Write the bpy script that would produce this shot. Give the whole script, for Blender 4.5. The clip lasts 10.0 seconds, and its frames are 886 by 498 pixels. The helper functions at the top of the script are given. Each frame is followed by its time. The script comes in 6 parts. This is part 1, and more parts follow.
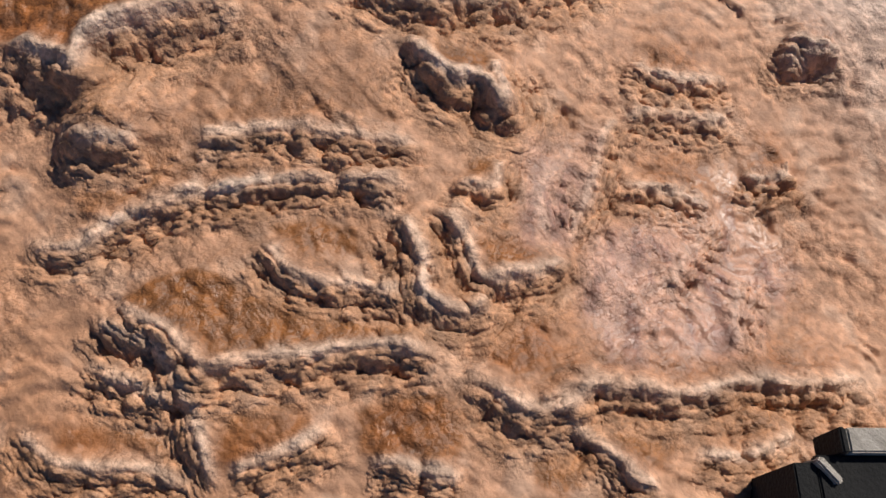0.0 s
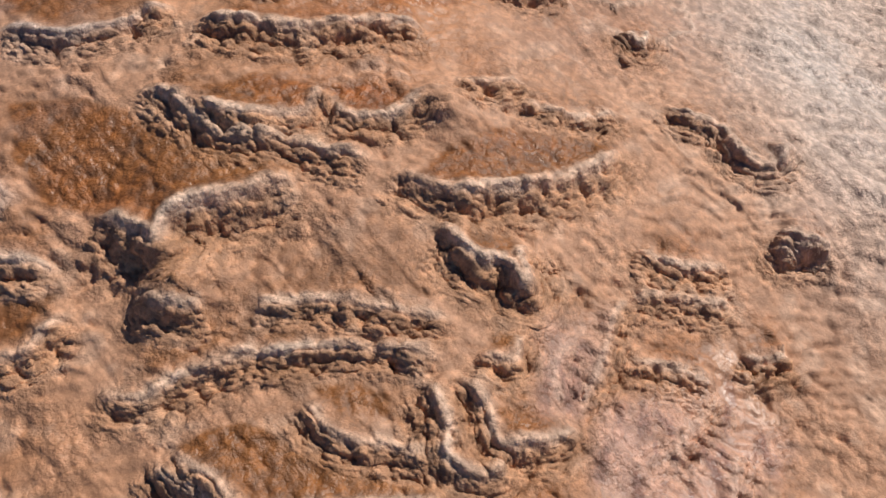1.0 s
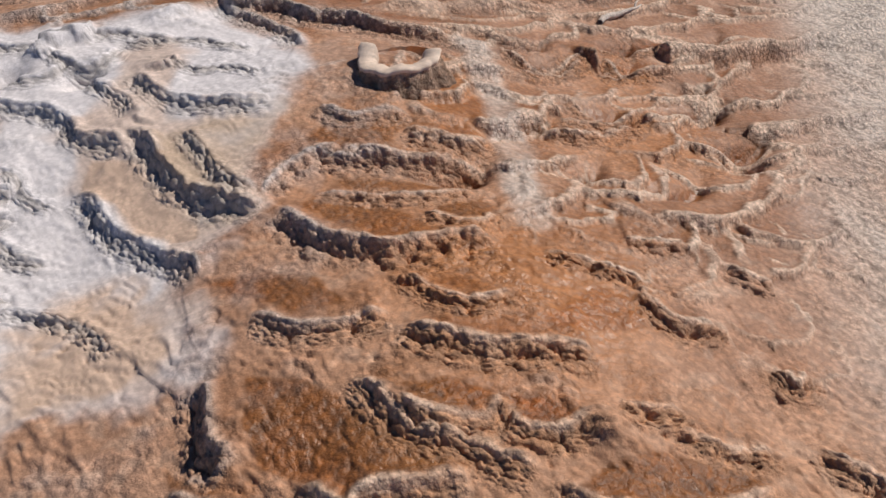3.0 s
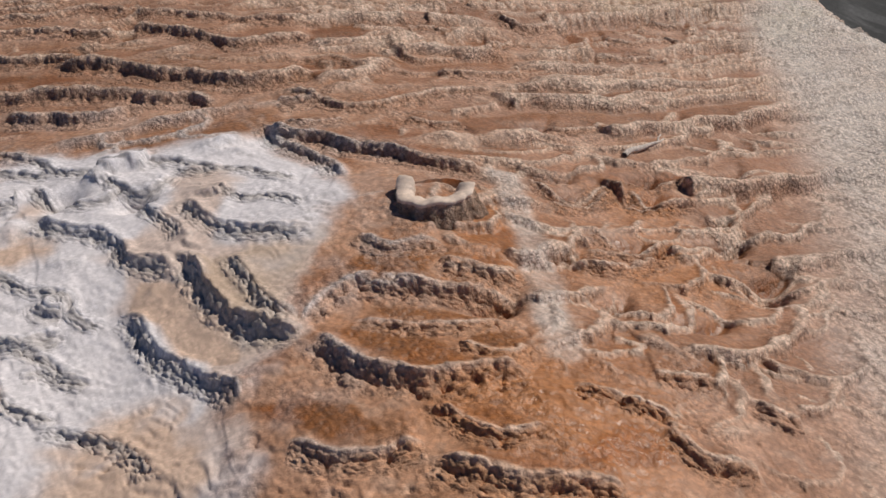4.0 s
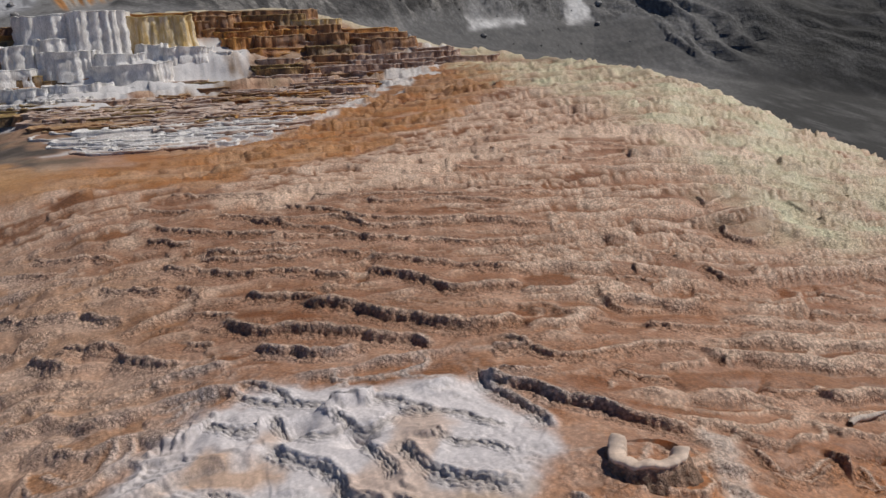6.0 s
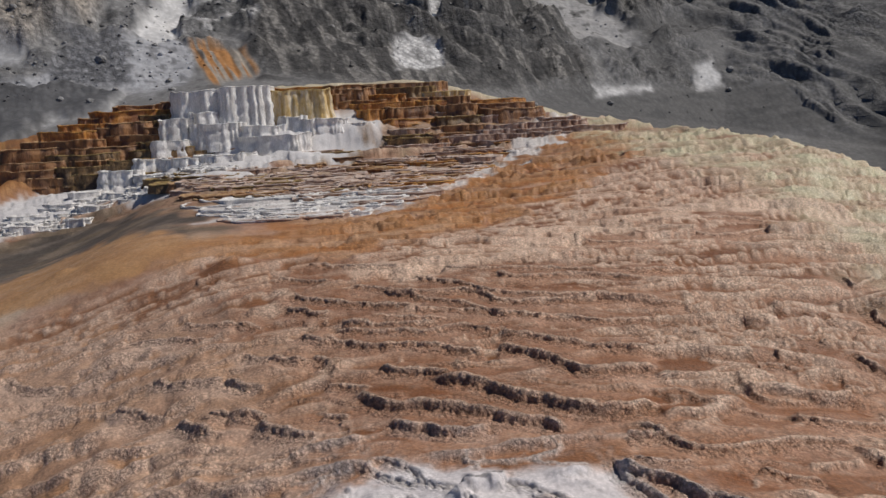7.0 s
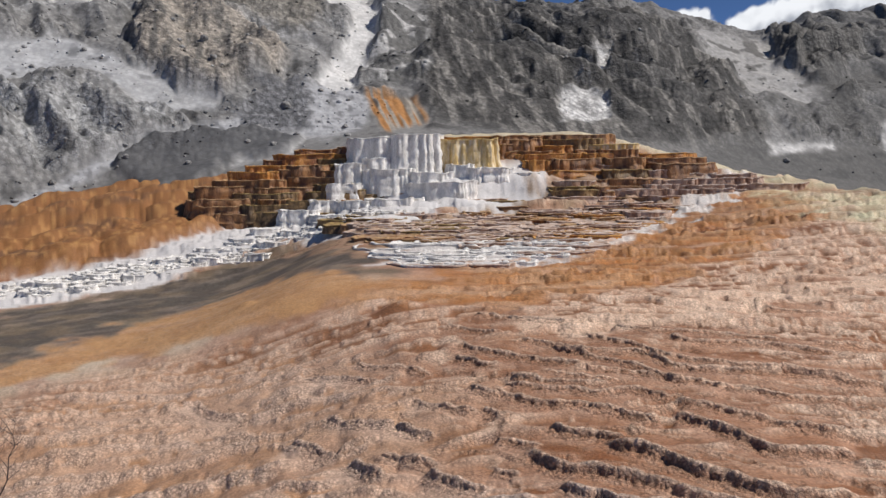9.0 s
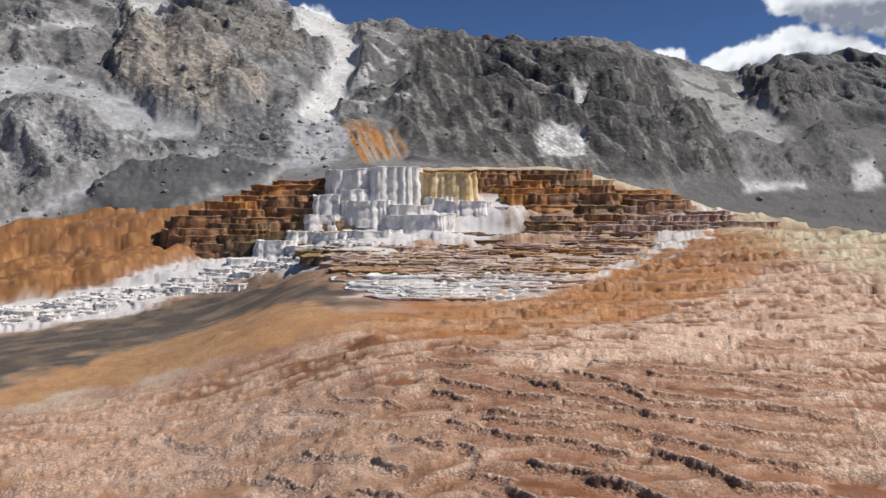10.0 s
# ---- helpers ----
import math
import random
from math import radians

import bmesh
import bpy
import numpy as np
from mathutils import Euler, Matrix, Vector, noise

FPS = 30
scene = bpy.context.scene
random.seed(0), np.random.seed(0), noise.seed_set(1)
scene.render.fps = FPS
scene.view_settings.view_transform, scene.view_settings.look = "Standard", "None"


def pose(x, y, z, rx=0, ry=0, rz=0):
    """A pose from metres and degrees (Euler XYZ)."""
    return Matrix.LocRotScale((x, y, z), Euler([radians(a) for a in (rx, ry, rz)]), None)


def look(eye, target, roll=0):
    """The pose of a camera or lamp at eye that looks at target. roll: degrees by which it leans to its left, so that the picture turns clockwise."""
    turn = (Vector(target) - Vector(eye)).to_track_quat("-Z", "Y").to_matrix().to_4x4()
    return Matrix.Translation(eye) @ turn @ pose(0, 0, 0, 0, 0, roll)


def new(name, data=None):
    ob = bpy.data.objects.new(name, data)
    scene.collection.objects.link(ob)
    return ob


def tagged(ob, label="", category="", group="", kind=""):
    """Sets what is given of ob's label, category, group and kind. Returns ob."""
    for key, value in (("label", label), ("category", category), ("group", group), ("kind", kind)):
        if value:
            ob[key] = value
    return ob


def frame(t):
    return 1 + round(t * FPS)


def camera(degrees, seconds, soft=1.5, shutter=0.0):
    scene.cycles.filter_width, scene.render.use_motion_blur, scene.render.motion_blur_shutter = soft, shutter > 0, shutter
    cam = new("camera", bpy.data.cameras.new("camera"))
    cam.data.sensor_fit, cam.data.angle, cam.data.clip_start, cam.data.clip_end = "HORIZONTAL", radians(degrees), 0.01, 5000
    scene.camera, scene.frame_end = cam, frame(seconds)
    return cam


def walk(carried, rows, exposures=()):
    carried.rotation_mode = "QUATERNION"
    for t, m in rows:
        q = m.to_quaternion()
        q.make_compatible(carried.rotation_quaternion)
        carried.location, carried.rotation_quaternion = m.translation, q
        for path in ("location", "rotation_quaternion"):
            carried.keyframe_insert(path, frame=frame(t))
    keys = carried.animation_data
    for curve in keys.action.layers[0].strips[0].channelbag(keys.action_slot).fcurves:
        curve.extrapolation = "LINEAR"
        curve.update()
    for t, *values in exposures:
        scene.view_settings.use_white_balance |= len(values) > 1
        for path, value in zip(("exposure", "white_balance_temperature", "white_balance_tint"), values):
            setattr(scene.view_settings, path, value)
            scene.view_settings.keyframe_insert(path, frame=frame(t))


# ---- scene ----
cam = camera(58.0, 10.0)
PATH = [
    (0.0, 0.000, -0.110, 2.397, 24.18, -2.14, -48.71),
    (0.5, -0.015, -0.084, 2.589, 29.07, -1.25, -47.07),
    (1.0, -0.035, -0.093, 2.749, 33.15, -2.05, -45.72),
    (1.5, -0.080, -0.076, 2.871, 36.96, -0.62, -44.86),
    (2.0, -0.118, -0.081, 2.960, 41.54, -1.11, -40.96),
    (2.5, -0.179, -0.078, 3.081, 46.33, -0.03, -35.88),
    (3.0, -0.239, -0.129, 3.235, 51.57, 0.86, -33.77),
    (3.2, -0.264, -0.137, 3.279, 53.61, 1.09, -33.61),
    (4.3, -0.392, -0.153, 3.524, 62.22, 0.73, -30.99),
    (4.5, -0.411, -0.163, 3.568, 64.37, 1.75, -29.77),
    (5.0, -0.453, -0.197, 3.632, 67.62, 1.00, -26.09),
    (5.5, -0.534, -0.210, 3.723, 71.86, 1.36, -23.32),
    (5.7, -0.577, -0.213, 3.756, 73.79, 1.67, -21.07),
    (6.8, -0.750, -0.223, 3.997, 78.77, 3.41, -11.99),
    (7.0, -0.785, -0.217, 4.039, 80.43, 2.81, -9.61),
    (7.5, -0.891, -0.197, 4.102, 82.77, 3.49, -5.02),
    (8.0, -1.008, -0.199, 4.126, 84.77, 3.95, -1.11),
    (8.5, -1.078, -0.184, 4.140, 84.36, 1.01, 0.20),
    (9.0, -1.141, -0.183, 4.139, 84.20, 0.92, 1.57),
    (9.5, -1.139, -0.188, 4.151, 85.38, 0.64, 1.70),
    (10.0, -1.158, -0.218, 4.160, 86.50, -0.00, 0.00),
]
walk(cam, [(t, pose(x, y, z, rx, ry, rz)) for t, x, y, z, rx, ry, rz in PATH], [(0.0, 0.20), (2.5, 0.0), (4.5, -0.28), (5.7, -0.34), (7.0, -0.38), (8.0, -0.14), (9.0, 0.06), (10.0, 0.14)])

# ---- world, sun ----
SUN_AZ, SUN_EL = radians(97), radians(48.5)   # clockwise from +y
world = bpy.data.worlds.new("sky")
scene.world = world
world.use_nodes = True
wn = world.node_tree
wn.nodes.clear()
wo, wb, ws = wn.nodes.new("ShaderNodeOutputWorld"), wn.nodes.new("ShaderNodeBackground"), wn.nodes.new("ShaderNodeTexSky")
ws.sky_type, ws.sun_disc, ws.sun_elevation, ws.sun_rotation = "NISHITA", False, SUN_EL, SUN_AZ
ws.altitude, ws.air_density, ws.dust_density, ws.ozone_density = 4500, 0.55, 0.02, 7.0
wb.inputs["Strength"].default_value = 0.092
wn.links.new(ws.outputs[0], wb.inputs["Color"])
wn.links.new(wb.outputs[0], wo.inputs["Surface"])
sun_data = bpy.data.lights.new("sun", "SUN")
sun_data.energy, sun_data.angle, sun_data.color = 4.3, radians(0.6), (1.0, 0.95, 0.89)
sun = new("sun", sun_data)
sun.matrix_world = look((60 * math.sin(SUN_AZ), 60 * math.cos(SUN_AZ), 70), (60 * math.sin(SUN_AZ) - math.sin(SUN_AZ) * math.cos(SUN_EL), 60 * math.cos(SUN_AZ) - math.cos(SUN_AZ) * math.cos(SUN_EL), 70 - math.sin(SUN_EL)))

# ---- terrain arithmetic ----
def hash2(ix, iy, seed):
    h = (ix * 374761393 + iy * 668265263 + seed * 974634777) & 0xFFFFFFFF
    h = ((h ^ (h >> 13)) * 1274126177) & 0xFFFFFFFF
    return h ^ (h >> 16)


def perlin(x, y, seed=0):
    """Gradient noise, about -0.7 to 0.7."""
    x0, y0 = np.floor(x), np.floor(y)
    fx, fy = x - x0, y - y0
    ix, iy = x0.astype(np.int64), y0.astype(np.int64)
    ux, uy = fx * fx * fx * (fx * (fx * 6 - 15) + 10), fy * fy * fy * (fy * (fy * 6 - 15) + 10)
    out = 0
    for dx in (0, 1):
        for dy in (0, 1):
            a = hash2(ix + dx, iy + dy, seed) * (2 * np.pi / 4294967296.0)
            g = np.cos(a) * (fx - dx) + np.sin(a) * (fy - dy)
            out = out + g * (ux if dx else 1 - ux) * (uy if dy else 1 - uy)
    return out


def fbm(x, y, size, octaves=3, seed=0, gain=0.5):
    out, amp = 0, 1.0
    for k in range(octaves):
        out = out + amp * perlin(x / size, y / size, seed + 17 * k)
        size, amp = size / 2.03, amp * gain
    return out


def smooth(a, b, v):
    f = np.clip((v - a) / (b - a), 0, 1)
    return f * f * (3 - 2 * f)


def bump(x, y, cx, cy, rx, ry, turn=0.0):
    """A soft round hill of height 1."""
    c, s = math.cos(turn), math.sin(turn)
    u, v = ((x - cx) * c + (y - cy) * s) / rx, (-(x - cx) * s + (y - cy) * c) / ry
    return np.exp(-(u * u + v * v))


def along(y, *knots):
    """A value that runs straight between (y, value) knots."""
    return np.interp(y, [k[0] for k in knots], [k[1] for k in knots])


def brink(x, y):
    """How far a place lies past the line where the terraced hill falls away, by bearing from the camera's stand and
    fitted to the skyline it sees.
    """
    az, r = np.degrees(np.arctan2(x + 0.7, y + 0.2)), np.hypot(x + 0.7, y + 0.2)
    end = along(az, (-180, 60), (-90, 70), (10, 60), (15, 48), (20.7, 42), (25.2, 38), (29, 35), (33.8, 30.5), (39.2, 27), (46.6, 25), (51.3, 22.8), (52.7, 19.8), (54.5, 18.2), (57.6, 15.8), (59, 15.2), (70, 12), (90, 10), (130, 9), (180, 9))
    return r - end, az, r, end


def base_height(x, y):
    """The hill without its terraces."""
    yy = np.minimum(y, 30)
    xx = np.clip(x, -14, 30)
    h = 0.014 + 0.1827 * xx + 0.0608 * yy - 0.0832 * xx * xx / (1 + 0.02 * (xx * xx + yy * yy)) - 0.00841 * xx * yy + 0.00144 * yy * yy
    h = h + np.where(y > 30, 0.085 * np.minimum(y - 30, 14), 0)
    h = h + 0.17 * bump(x, y, 1.5, 2.1, 1.2, 1.2) - 0.24 * bump(x, y, 1.7, -0.5, 0.9, 0.9) - 0.22 * bump(x, y, -0.1, 4.5, 0.8, 1.2) + 0.2 * bump(x, y, 2.6, 5.0, 1.0, 0.8)
    # the low ground and the banks on the west
    west = along(y, (8, -1.2), (12, -0.25), (19, 0.1), (26, 0.2), (30, 0.75), (34, 1.7), (40, 2.9), (48, 4.2)) + 0.05 * (np.maximum(x, -26) + 8)
    h = h + (west - h) * smooth(-2.0, -7.5, x) * smooth(8, 13, y)
    # the long apron before the white mound, and the mound's own rise
    apron = along(y, (14, 1.18), (18, 1.40), (21.5, 1.55), (25, 1.75), (30, 2.0), (34, 2.25), (35.5, 2.7), (37, 3.7), (38.6, 4.9), (41, 5.3), (50, 6.2)) - 0.02 * np.maximum(x - 4, 0)
    h = h + (apron - h) * smooth(-10.0, -3.2, x) * smooth(15, 19, y) * smooth(15, 5, x)
    past, az, r, end = brink(x, y)
    lift = along(az, (5, 0), (12, 0.35), (17.8, 0.85), (20.7, 1.2), (25.2, 1.5), (29, 1.72), (33.8, 1.55), (36.6, 1.15), (39.2, 0.9), (43, 0.35), (47, 0))
    h = h + lift * np.clip((r - 11) / (end - 11), 0, 1) ** 1.8
    past = np.maximum(past, 0)
    return h - 0.12 * past ** 2 / (1 + 0.12 * past)


def hill_foot(az):
    return along(az, (-60, 46), (-29, 48), (-17, 50), (-6, 53), (5, 56), (13, 60), (18, 64), (29, 75), (45, 80), (90, 90))


def hill_height(x, y):
    """The bare rock hillside behind, by bearing from the camera's last stand, its foot and ridge fitted to that view.
    """
    az, r = np.degrees(np.arctan2(x + 1.16, y + 0.2)), np.hypot(x + 1.16, y + 0.2)
    foot = hill_foot(az)
    low = along(az, (-60, 1.5), (-29, 2.1), (-22, 3.5), (-17, 4.7), (-11, 6.2), (-6, 7.1), (-2, 7.0), (5, 6.5), (13, 5.6), (18, 4.4), (29, 1.8), (45, -2), (60, -6), (90, -8))
    top = along(az, (-60, 22), (-29, 23.1), (-22, 24.2), (-16, 24.5), (-10, 24.2), (-6.6, 22.6), (-3.4, 22.5), (0.6, 21.3), (2.7, 20.5), (4.7, 21.5), (8.7, 21.4), (13.4, 20.7), (18.2, 19.3), (20.4, 18.7), (23.5, 20.4), (29, 20.8), (45, 20), (90, 20))
    f = (r - foot) / 34
    rise = np.where(f > 0, 1 - (1 - np.clip(f, 0, 1)) ** 1.4, 0.5 * f)
    return low + (top - low) * rise - 0.5 * np.maximum(r - foot - 35, 0)

# ---- the plan of rims and mineral zones ----
RIMS = []


def rim(drop, *c):
    """A pool's rim: its course in plan, with the pool on the left of it, and the drop outside."""
    RIMS.append((drop, np.array(c, dtype=float).reshape(-1, 2)))


rim(0.06, -0.11, 6.93, 0.05, 6.49, 0.30, 6.34, 0.52, 6.44)
rim(0.06, 0.46, 6.70, 0.54, 6.33, 0.77, 6.27, 0.96, 6.47)
rim(0.05, -0.71, 7.11, -0.50, 6.84, -0.23, 6.76)
rim(0.05, 0.76, 6.78, 1.08, 6.63, 1.33, 6.25)
rim(0.05, -0.47, 7.57, -0.13, 7.13, 0.16, 7.06)
rim(0.03, -0.94, 5.44, -0.81, 5.23, -0.51, 5.10, -0.21, 5.08)
rim(0.03, -0.62, 4.84, -0.45, 4.85, -0.34, 4.69, -0.19, 4.53)
rim(0.05, 0.58, 6.11, 0.74, 5.80, 0.75, 5.45)
rim(0.11, 0.68, 5.26, 0.70, 4.97, 0.70, 4.76, 0.73, 4.48, 0.84, 4.18, 1.00, 3.96, 1.08, 3.81)
rim(0.05, 1.08, 3.94, 1.24, 4.11, 1.48, 4.18, 1.77, 4.15)
rim(0.08, 0.08, 5.09, 0.24, 4.88, 0.22, 4.56, 0.31, 4.28, 0.41, 4.06, 0.51, 3.81, 0.51, 3.55)
rim(0.07, 0.93, 5.98, 0.94, 5.55, 1.12, 5.24, 1.32, 5.02, 1.62, 4.85)
rim(0.04, 0.96, 6.57, 1.15, 6.34, 1.49, 6.25, 1.67, 5.89, 1.88, 5.77)
rim(0.03, -0.88, 6.15, -0.61, 6.00, -0.34, 5.59, -0.14, 5.38, -0.13, 5.16, 0.06, 4.95)
rim(0.03, -0.92, 5.63, -0.74, 5.29, -0.50, 5.12, -0.37, 4.83, -0.20, 4.56)
rim(0.08, -0.20, 6.49, -0.01, 6.18, 0.22, 5.99, 0.35, 5.75, 0.33, 5.47, 0.46, 5.34, 0.62, 5.11)
rim(0.03, 1.23, 5.97, 1.29, 5.71, 1.56, 5.61, 1.71, 5.25)
rim(0.03, -0.72, 4.97, -0.72, 4.68, -0.60, 4.47, -0.42, 4.29)
rim(0.05, 0.94, 5.00, 0.98, 4.63, 0.99, 4.23, 1.06, 4.00)
rim(0.05, 1.72, 4.15, 1.89, 3.93, 2.13, 3.79, 2.42, 3.71)
rim(0.05, 1.81, 4.64, 1.90, 4.41, 2.13, 4.33, 2.39, 4.27)
rim(0.05, 2.17, 4.08, 2.35, 3.90, 2.69, 3.74)
rim(0.05, 3.73, 5.02, 3.85, 4.69, 4.20, 4.70, 4.60, 4.83)
rim(0.05, 3.34, 3.86, 3.56, 3.65, 4.12, 3.71)
rim(0.05, 4.64, 4.72, 4.80, 4.43, 5.26, 4.40)
rim(0.15, 0.36, 2.02, 0.40, 1.89, 0.44, 1.78, 0.46, 1.69, 0.51, 1.72, 0.57, 1.75, 0.68, 1.71, 0.80, 1.65, 0.92, 1.59, 1.02, 1.56)
rim(0.04, 0.56, 1.35, 0.63, 1.24, 0.74, 1.15, 0.82, 1.03, 0.88, 0.95, 0.97, 0.83, 1.06, 0.76)
rim(0.11, 1.22, 1.09, 1.25, 1.00, 1.24, 0.92, 1.26, 0.85, 1.33, 0.81, 1.34, 0.75, 1.31, 0.69, 1.33, 0.66, 1.38, 0.68, 1.42, 0.76, 1.51, 0.81)
rim(0.04, 1.03, 0.64, 1.03, 0.58, 1.07, 0.51, 1.13, 0.50, 1.22, 0.56)
rim(0.07, 0.80, 0.69, 0.78, 0.60, 0.74, 0.52, 0.67, 0.47, 0.67, 0.38, 0.72, 0.30, 0.79, 0.28, 0.82, 0.35)
rim(0.07, 0.90, 0.64, 0.90, 0.53, 0.88, 0.45, 0.84, 0.40, 0.84, 0.33, 0.91, 0.28, 0.97, 0.23, 1.05, 0.21, 1.12, 0.22)
rim(0.05, -0.06, 1.54, -0.01, 1.45, 0.05, 1.35, 0.17, 1.32, 0.28, 1.27, 0.39, 1.23, 0.45, 1.19, 0.53, 1.10, 0.65, 1.02, 0.78, 0.90, 0.87, 0.75, 0.91, 0.64)
rim(0.05, 0.45, 0.97, 0.44, 0.89, 0.44, 0.79, 0.48, 0.71, 0.56, 0.65, 0.60, 0.54, 0.65, 0.46)
rim(0.07, 0.00, 1.18, 0.03, 1.12, 0.04, 1.04, 0.07, 0.95, 0.06, 0.83, 0.06, 0.76, 0.15, 0.72, 0.25, 0.63, 0.38, 0.52, 0.48, 0.43, 0.56, 0.32, 0.59, 0.23)
rim(0.06, -0.02, 1.17, -0.04, 1.08, -0.01, 0.98, 0.01, 0.90, -0.02, 0.78, -0.07, 0.68, -0.13, 0.59, -0.14, 0.50)
rim(0.09, 0.59, 0.23, 0.58, 0.14, 0.59, 0.03, 0.65, -0.05, 0.73, -0.10, 0.82, -0.10, 0.86, -0.16, 0.90, -0.21, 0.95, -0.29, 1.06, -0.40, 1.21, -0.50, 1.29, -0.60, 1.43, -0.75, 1.54, -0.84)
rim(0.06, 0.68, -0.11, 0.68, -0.20, 0.70, -0.30, 0.69, -0.38, 0.74, -0.46)
rim(0.04, -0.40, 1.11, -0.42, 1.02, -0.42, 0.93, -0.35, 0.84, -0.24, 0.72, -0.20, 0.64, -0.18, 0.55)
rim(0.04, -0.17, 1.09, -0.15, 1.02, -0.14, 0.94, -0.08, 0.84, -0.05, 0.77)
rim(0.03, -0.11, 0.52, -0.02, 0.48, 0.06, 0.44, 0.16, 0.40, 0.23, 0.38)
rim(0.03, 0.19, 0.25, 0.25, 0.17, 0.29, 0.08, 0.35, -0.01)
rim(0.05, 1.84, 0.53, 1.87, 0.42, 1.98, 0.30, 2.15, 0.19)
rim(0.05, 1.65, 0.41, 1.72, 0.36, 1.82, 0.29, 1.92, 0.17, 2.04, 0.11)
rim(0.05, 1.46, 0.23, 1.53, 0.13, 1.61, 0.05, 1.70, -0.07)
rim(0.04, 1.86, -0.04, 1.89, -0.13, 2.02, -0.19)
rim(0.03, 1.16, 0.23, 1.31, 0.28, 1.45, 0.33, 1.56, 0.40, 1.68, 0.41)
rim(0.03, 1.14, 0.28, 1.18, 0.35, 1.25, 0.41, 1.33, 0.43)
rim(0.03, 1.27, -0.11, 1.40, -0.09, 1.54, -0.08, 1.69, -0.10)
rim(0.03, 1.25, -0.40, 1.39, -0.33, 1.53, -0.27)
rim(0.06, 2.37, 0.15, 2.36, 0.06, 2.50, 0.01)
rim(0.04, 0.88, -0.46, 0.90, -0.52, 0.97, -0.59, 1.07, -0.64, 1.19, -0.70)
rim(0.12, 0.23, 2.83, 0.16, 2.51, 0.13, 2.39, 0.18, 2.23)
rim(0.06, 0.77, 2.35, 0.84, 2.21, 0.87, 2.03, 0.88, 1.92, 0.99, 1.79, 1.11, 1.63, 1.22, 1.46, 1.27, 1.38)
rim(0.05, 0.93, 2.09, 0.93, 1.98, 1.04, 1.85, 1.16, 1.72, 1.27, 1.76, 1.36, 1.82)
rim(0.05, 1.33, 1.77, 1.29, 1.65, 1.40, 1.53, 1.54, 1.51, 1.66, 1.50)
rim(0.10, 1.28, 1.39, 1.30, 1.31, 1.32, 1.19, 1.41, 1.08, 1.58, 0.98, 1.79, 0.91, 2.02, 0.86, 2.15, 0.85, 2.25, 0.90)
rim(0.09, 1.20, 2.49, 1.23, 2.42, 1.26, 2.31, 1.35, 2.19, 1.50, 2.04, 1.66, 1.98, 1.82, 1.88, 1.97, 1.77)
rim(0.06, 0.56, 3.06, 0.62, 3.03, 0.70, 2.88, 0.74, 2.79, 0.97, 2.65, 1.13, 2.61, 1.23, 2.57)
rim(0.12, 1.08, 3.84, 1.16, 3.62, 1.20, 3.38, 1.30, 3.21, 1.45, 3.07, 1.66, 2.95, 1.88, 2.91, 2.09, 2.79)
rim(0.05, 1.84, 3.28, 1.89, 3.13, 2.00, 2.96, 2.25, 3.04)
rim(0.05, 1.41, 2.84, 1.45, 2.60, 1.53, 2.43, 1.65, 2.32, 1.83, 2.34)
rim(0.05, 2.22, 2.60, 2.41, 2.44, 2.56, 2.27, 2.65, 2.10)
rim(0.07, 2.51, 2.08, 2.50, 1.87, 2.58, 1.75, 2.81, 1.73)
rim(0.04, 1.94, 1.28, 2.03, 1.15, 2.17, 1.06, 2.37, 0.99)
rim(0.04, 1.78, 1.51, 1.85, 1.42, 2.08, 1.32)
rim(0.07, 2.59, 0.92, 2.59, 0.79, 2.69, 0.65, 2.59, 0.49, 2.68, 0.35, 2.91, 0.34)
rim(0.06, 2.85, 1.35, 2.79, 1.18, 2.96, 1.24)
rim(0.07, 2.42, 0.17, 2.43, 0.05, 2.52, -0.06)
rim(0.05, -0.15, 2.39, -0.06, 2.22, 0.05, 2.04, 0.14, 1.92)
rim(0.05, -0.44, 2.06, -0.34, 1.97, -0.25, 1.85, -0.11, 1.75, -0.02, 1.78, 0.10, 1.75)
rim(0.06, 0.28, 1.65, 0.33, 1.48, 0.44, 1.43)
rim(0.05, 3.31, 2.09, 3.35, 1.95, 3.47, 1.84)
rim(0.05, 4.76, 1.67, 4.81, 1.47, 5.03, 1.27)
rim(0.05, 2.83, 2.54, 3.01, 2.43, 3.23, 2.35)
rim(0.05, 0.18, 2.29, 0.06, 2.28, -0.01, 2.39)
rim(0.04, -0.57, 4.32, -0.41, 4.15, -0.20, 3.91, -0.08, 3.60, -0.05, 3.34)
rim(0.06, 1.51, 4.25, 1.67, 4.07, 1.89, 3.92, 2.11, 3.84, 2.41, 3.67, 2.63, 3.57)
rim(0.05, 2.21, 4.15, 2.31, 4.01, 2.54, 3.84, 2.81, 3.81)
rim(0.04, 1.34, 3.85, 1.57, 3.66, 1.86, 3.44, 2.16, 3.38, 2.32, 3.34)
rim(0.05, 3.62, 4.64, 3.81, 4.57, 4.18, 4.62, 4.50, 4.75)
rim(0.04, 4.71, 4.91, 4.93, 4.75, 5.43, 4.75)
rim(0.05, 4.45, 4.58, 4.75, 4.42, 5.28, 4.42)
rim(0.06, 3.73, 4.15, 3.79, 3.84, 4.03, 3.75, 4.32, 3.85)
rim(0.08, 2.45, 7.63, 2.71, 7.34, 2.85, 6.95, 3.17, 6.93, 3.54, 6.99, 4.05, 7.13, 4.81, 7.10)
rim(0.16, 1.98, 6.91, 2.08, 6.59, 2.36, 6.44, 2.40, 6.14, 2.67, 5.87, 2.85, 5.56, 3.04, 5.28, 3.43, 5.23)
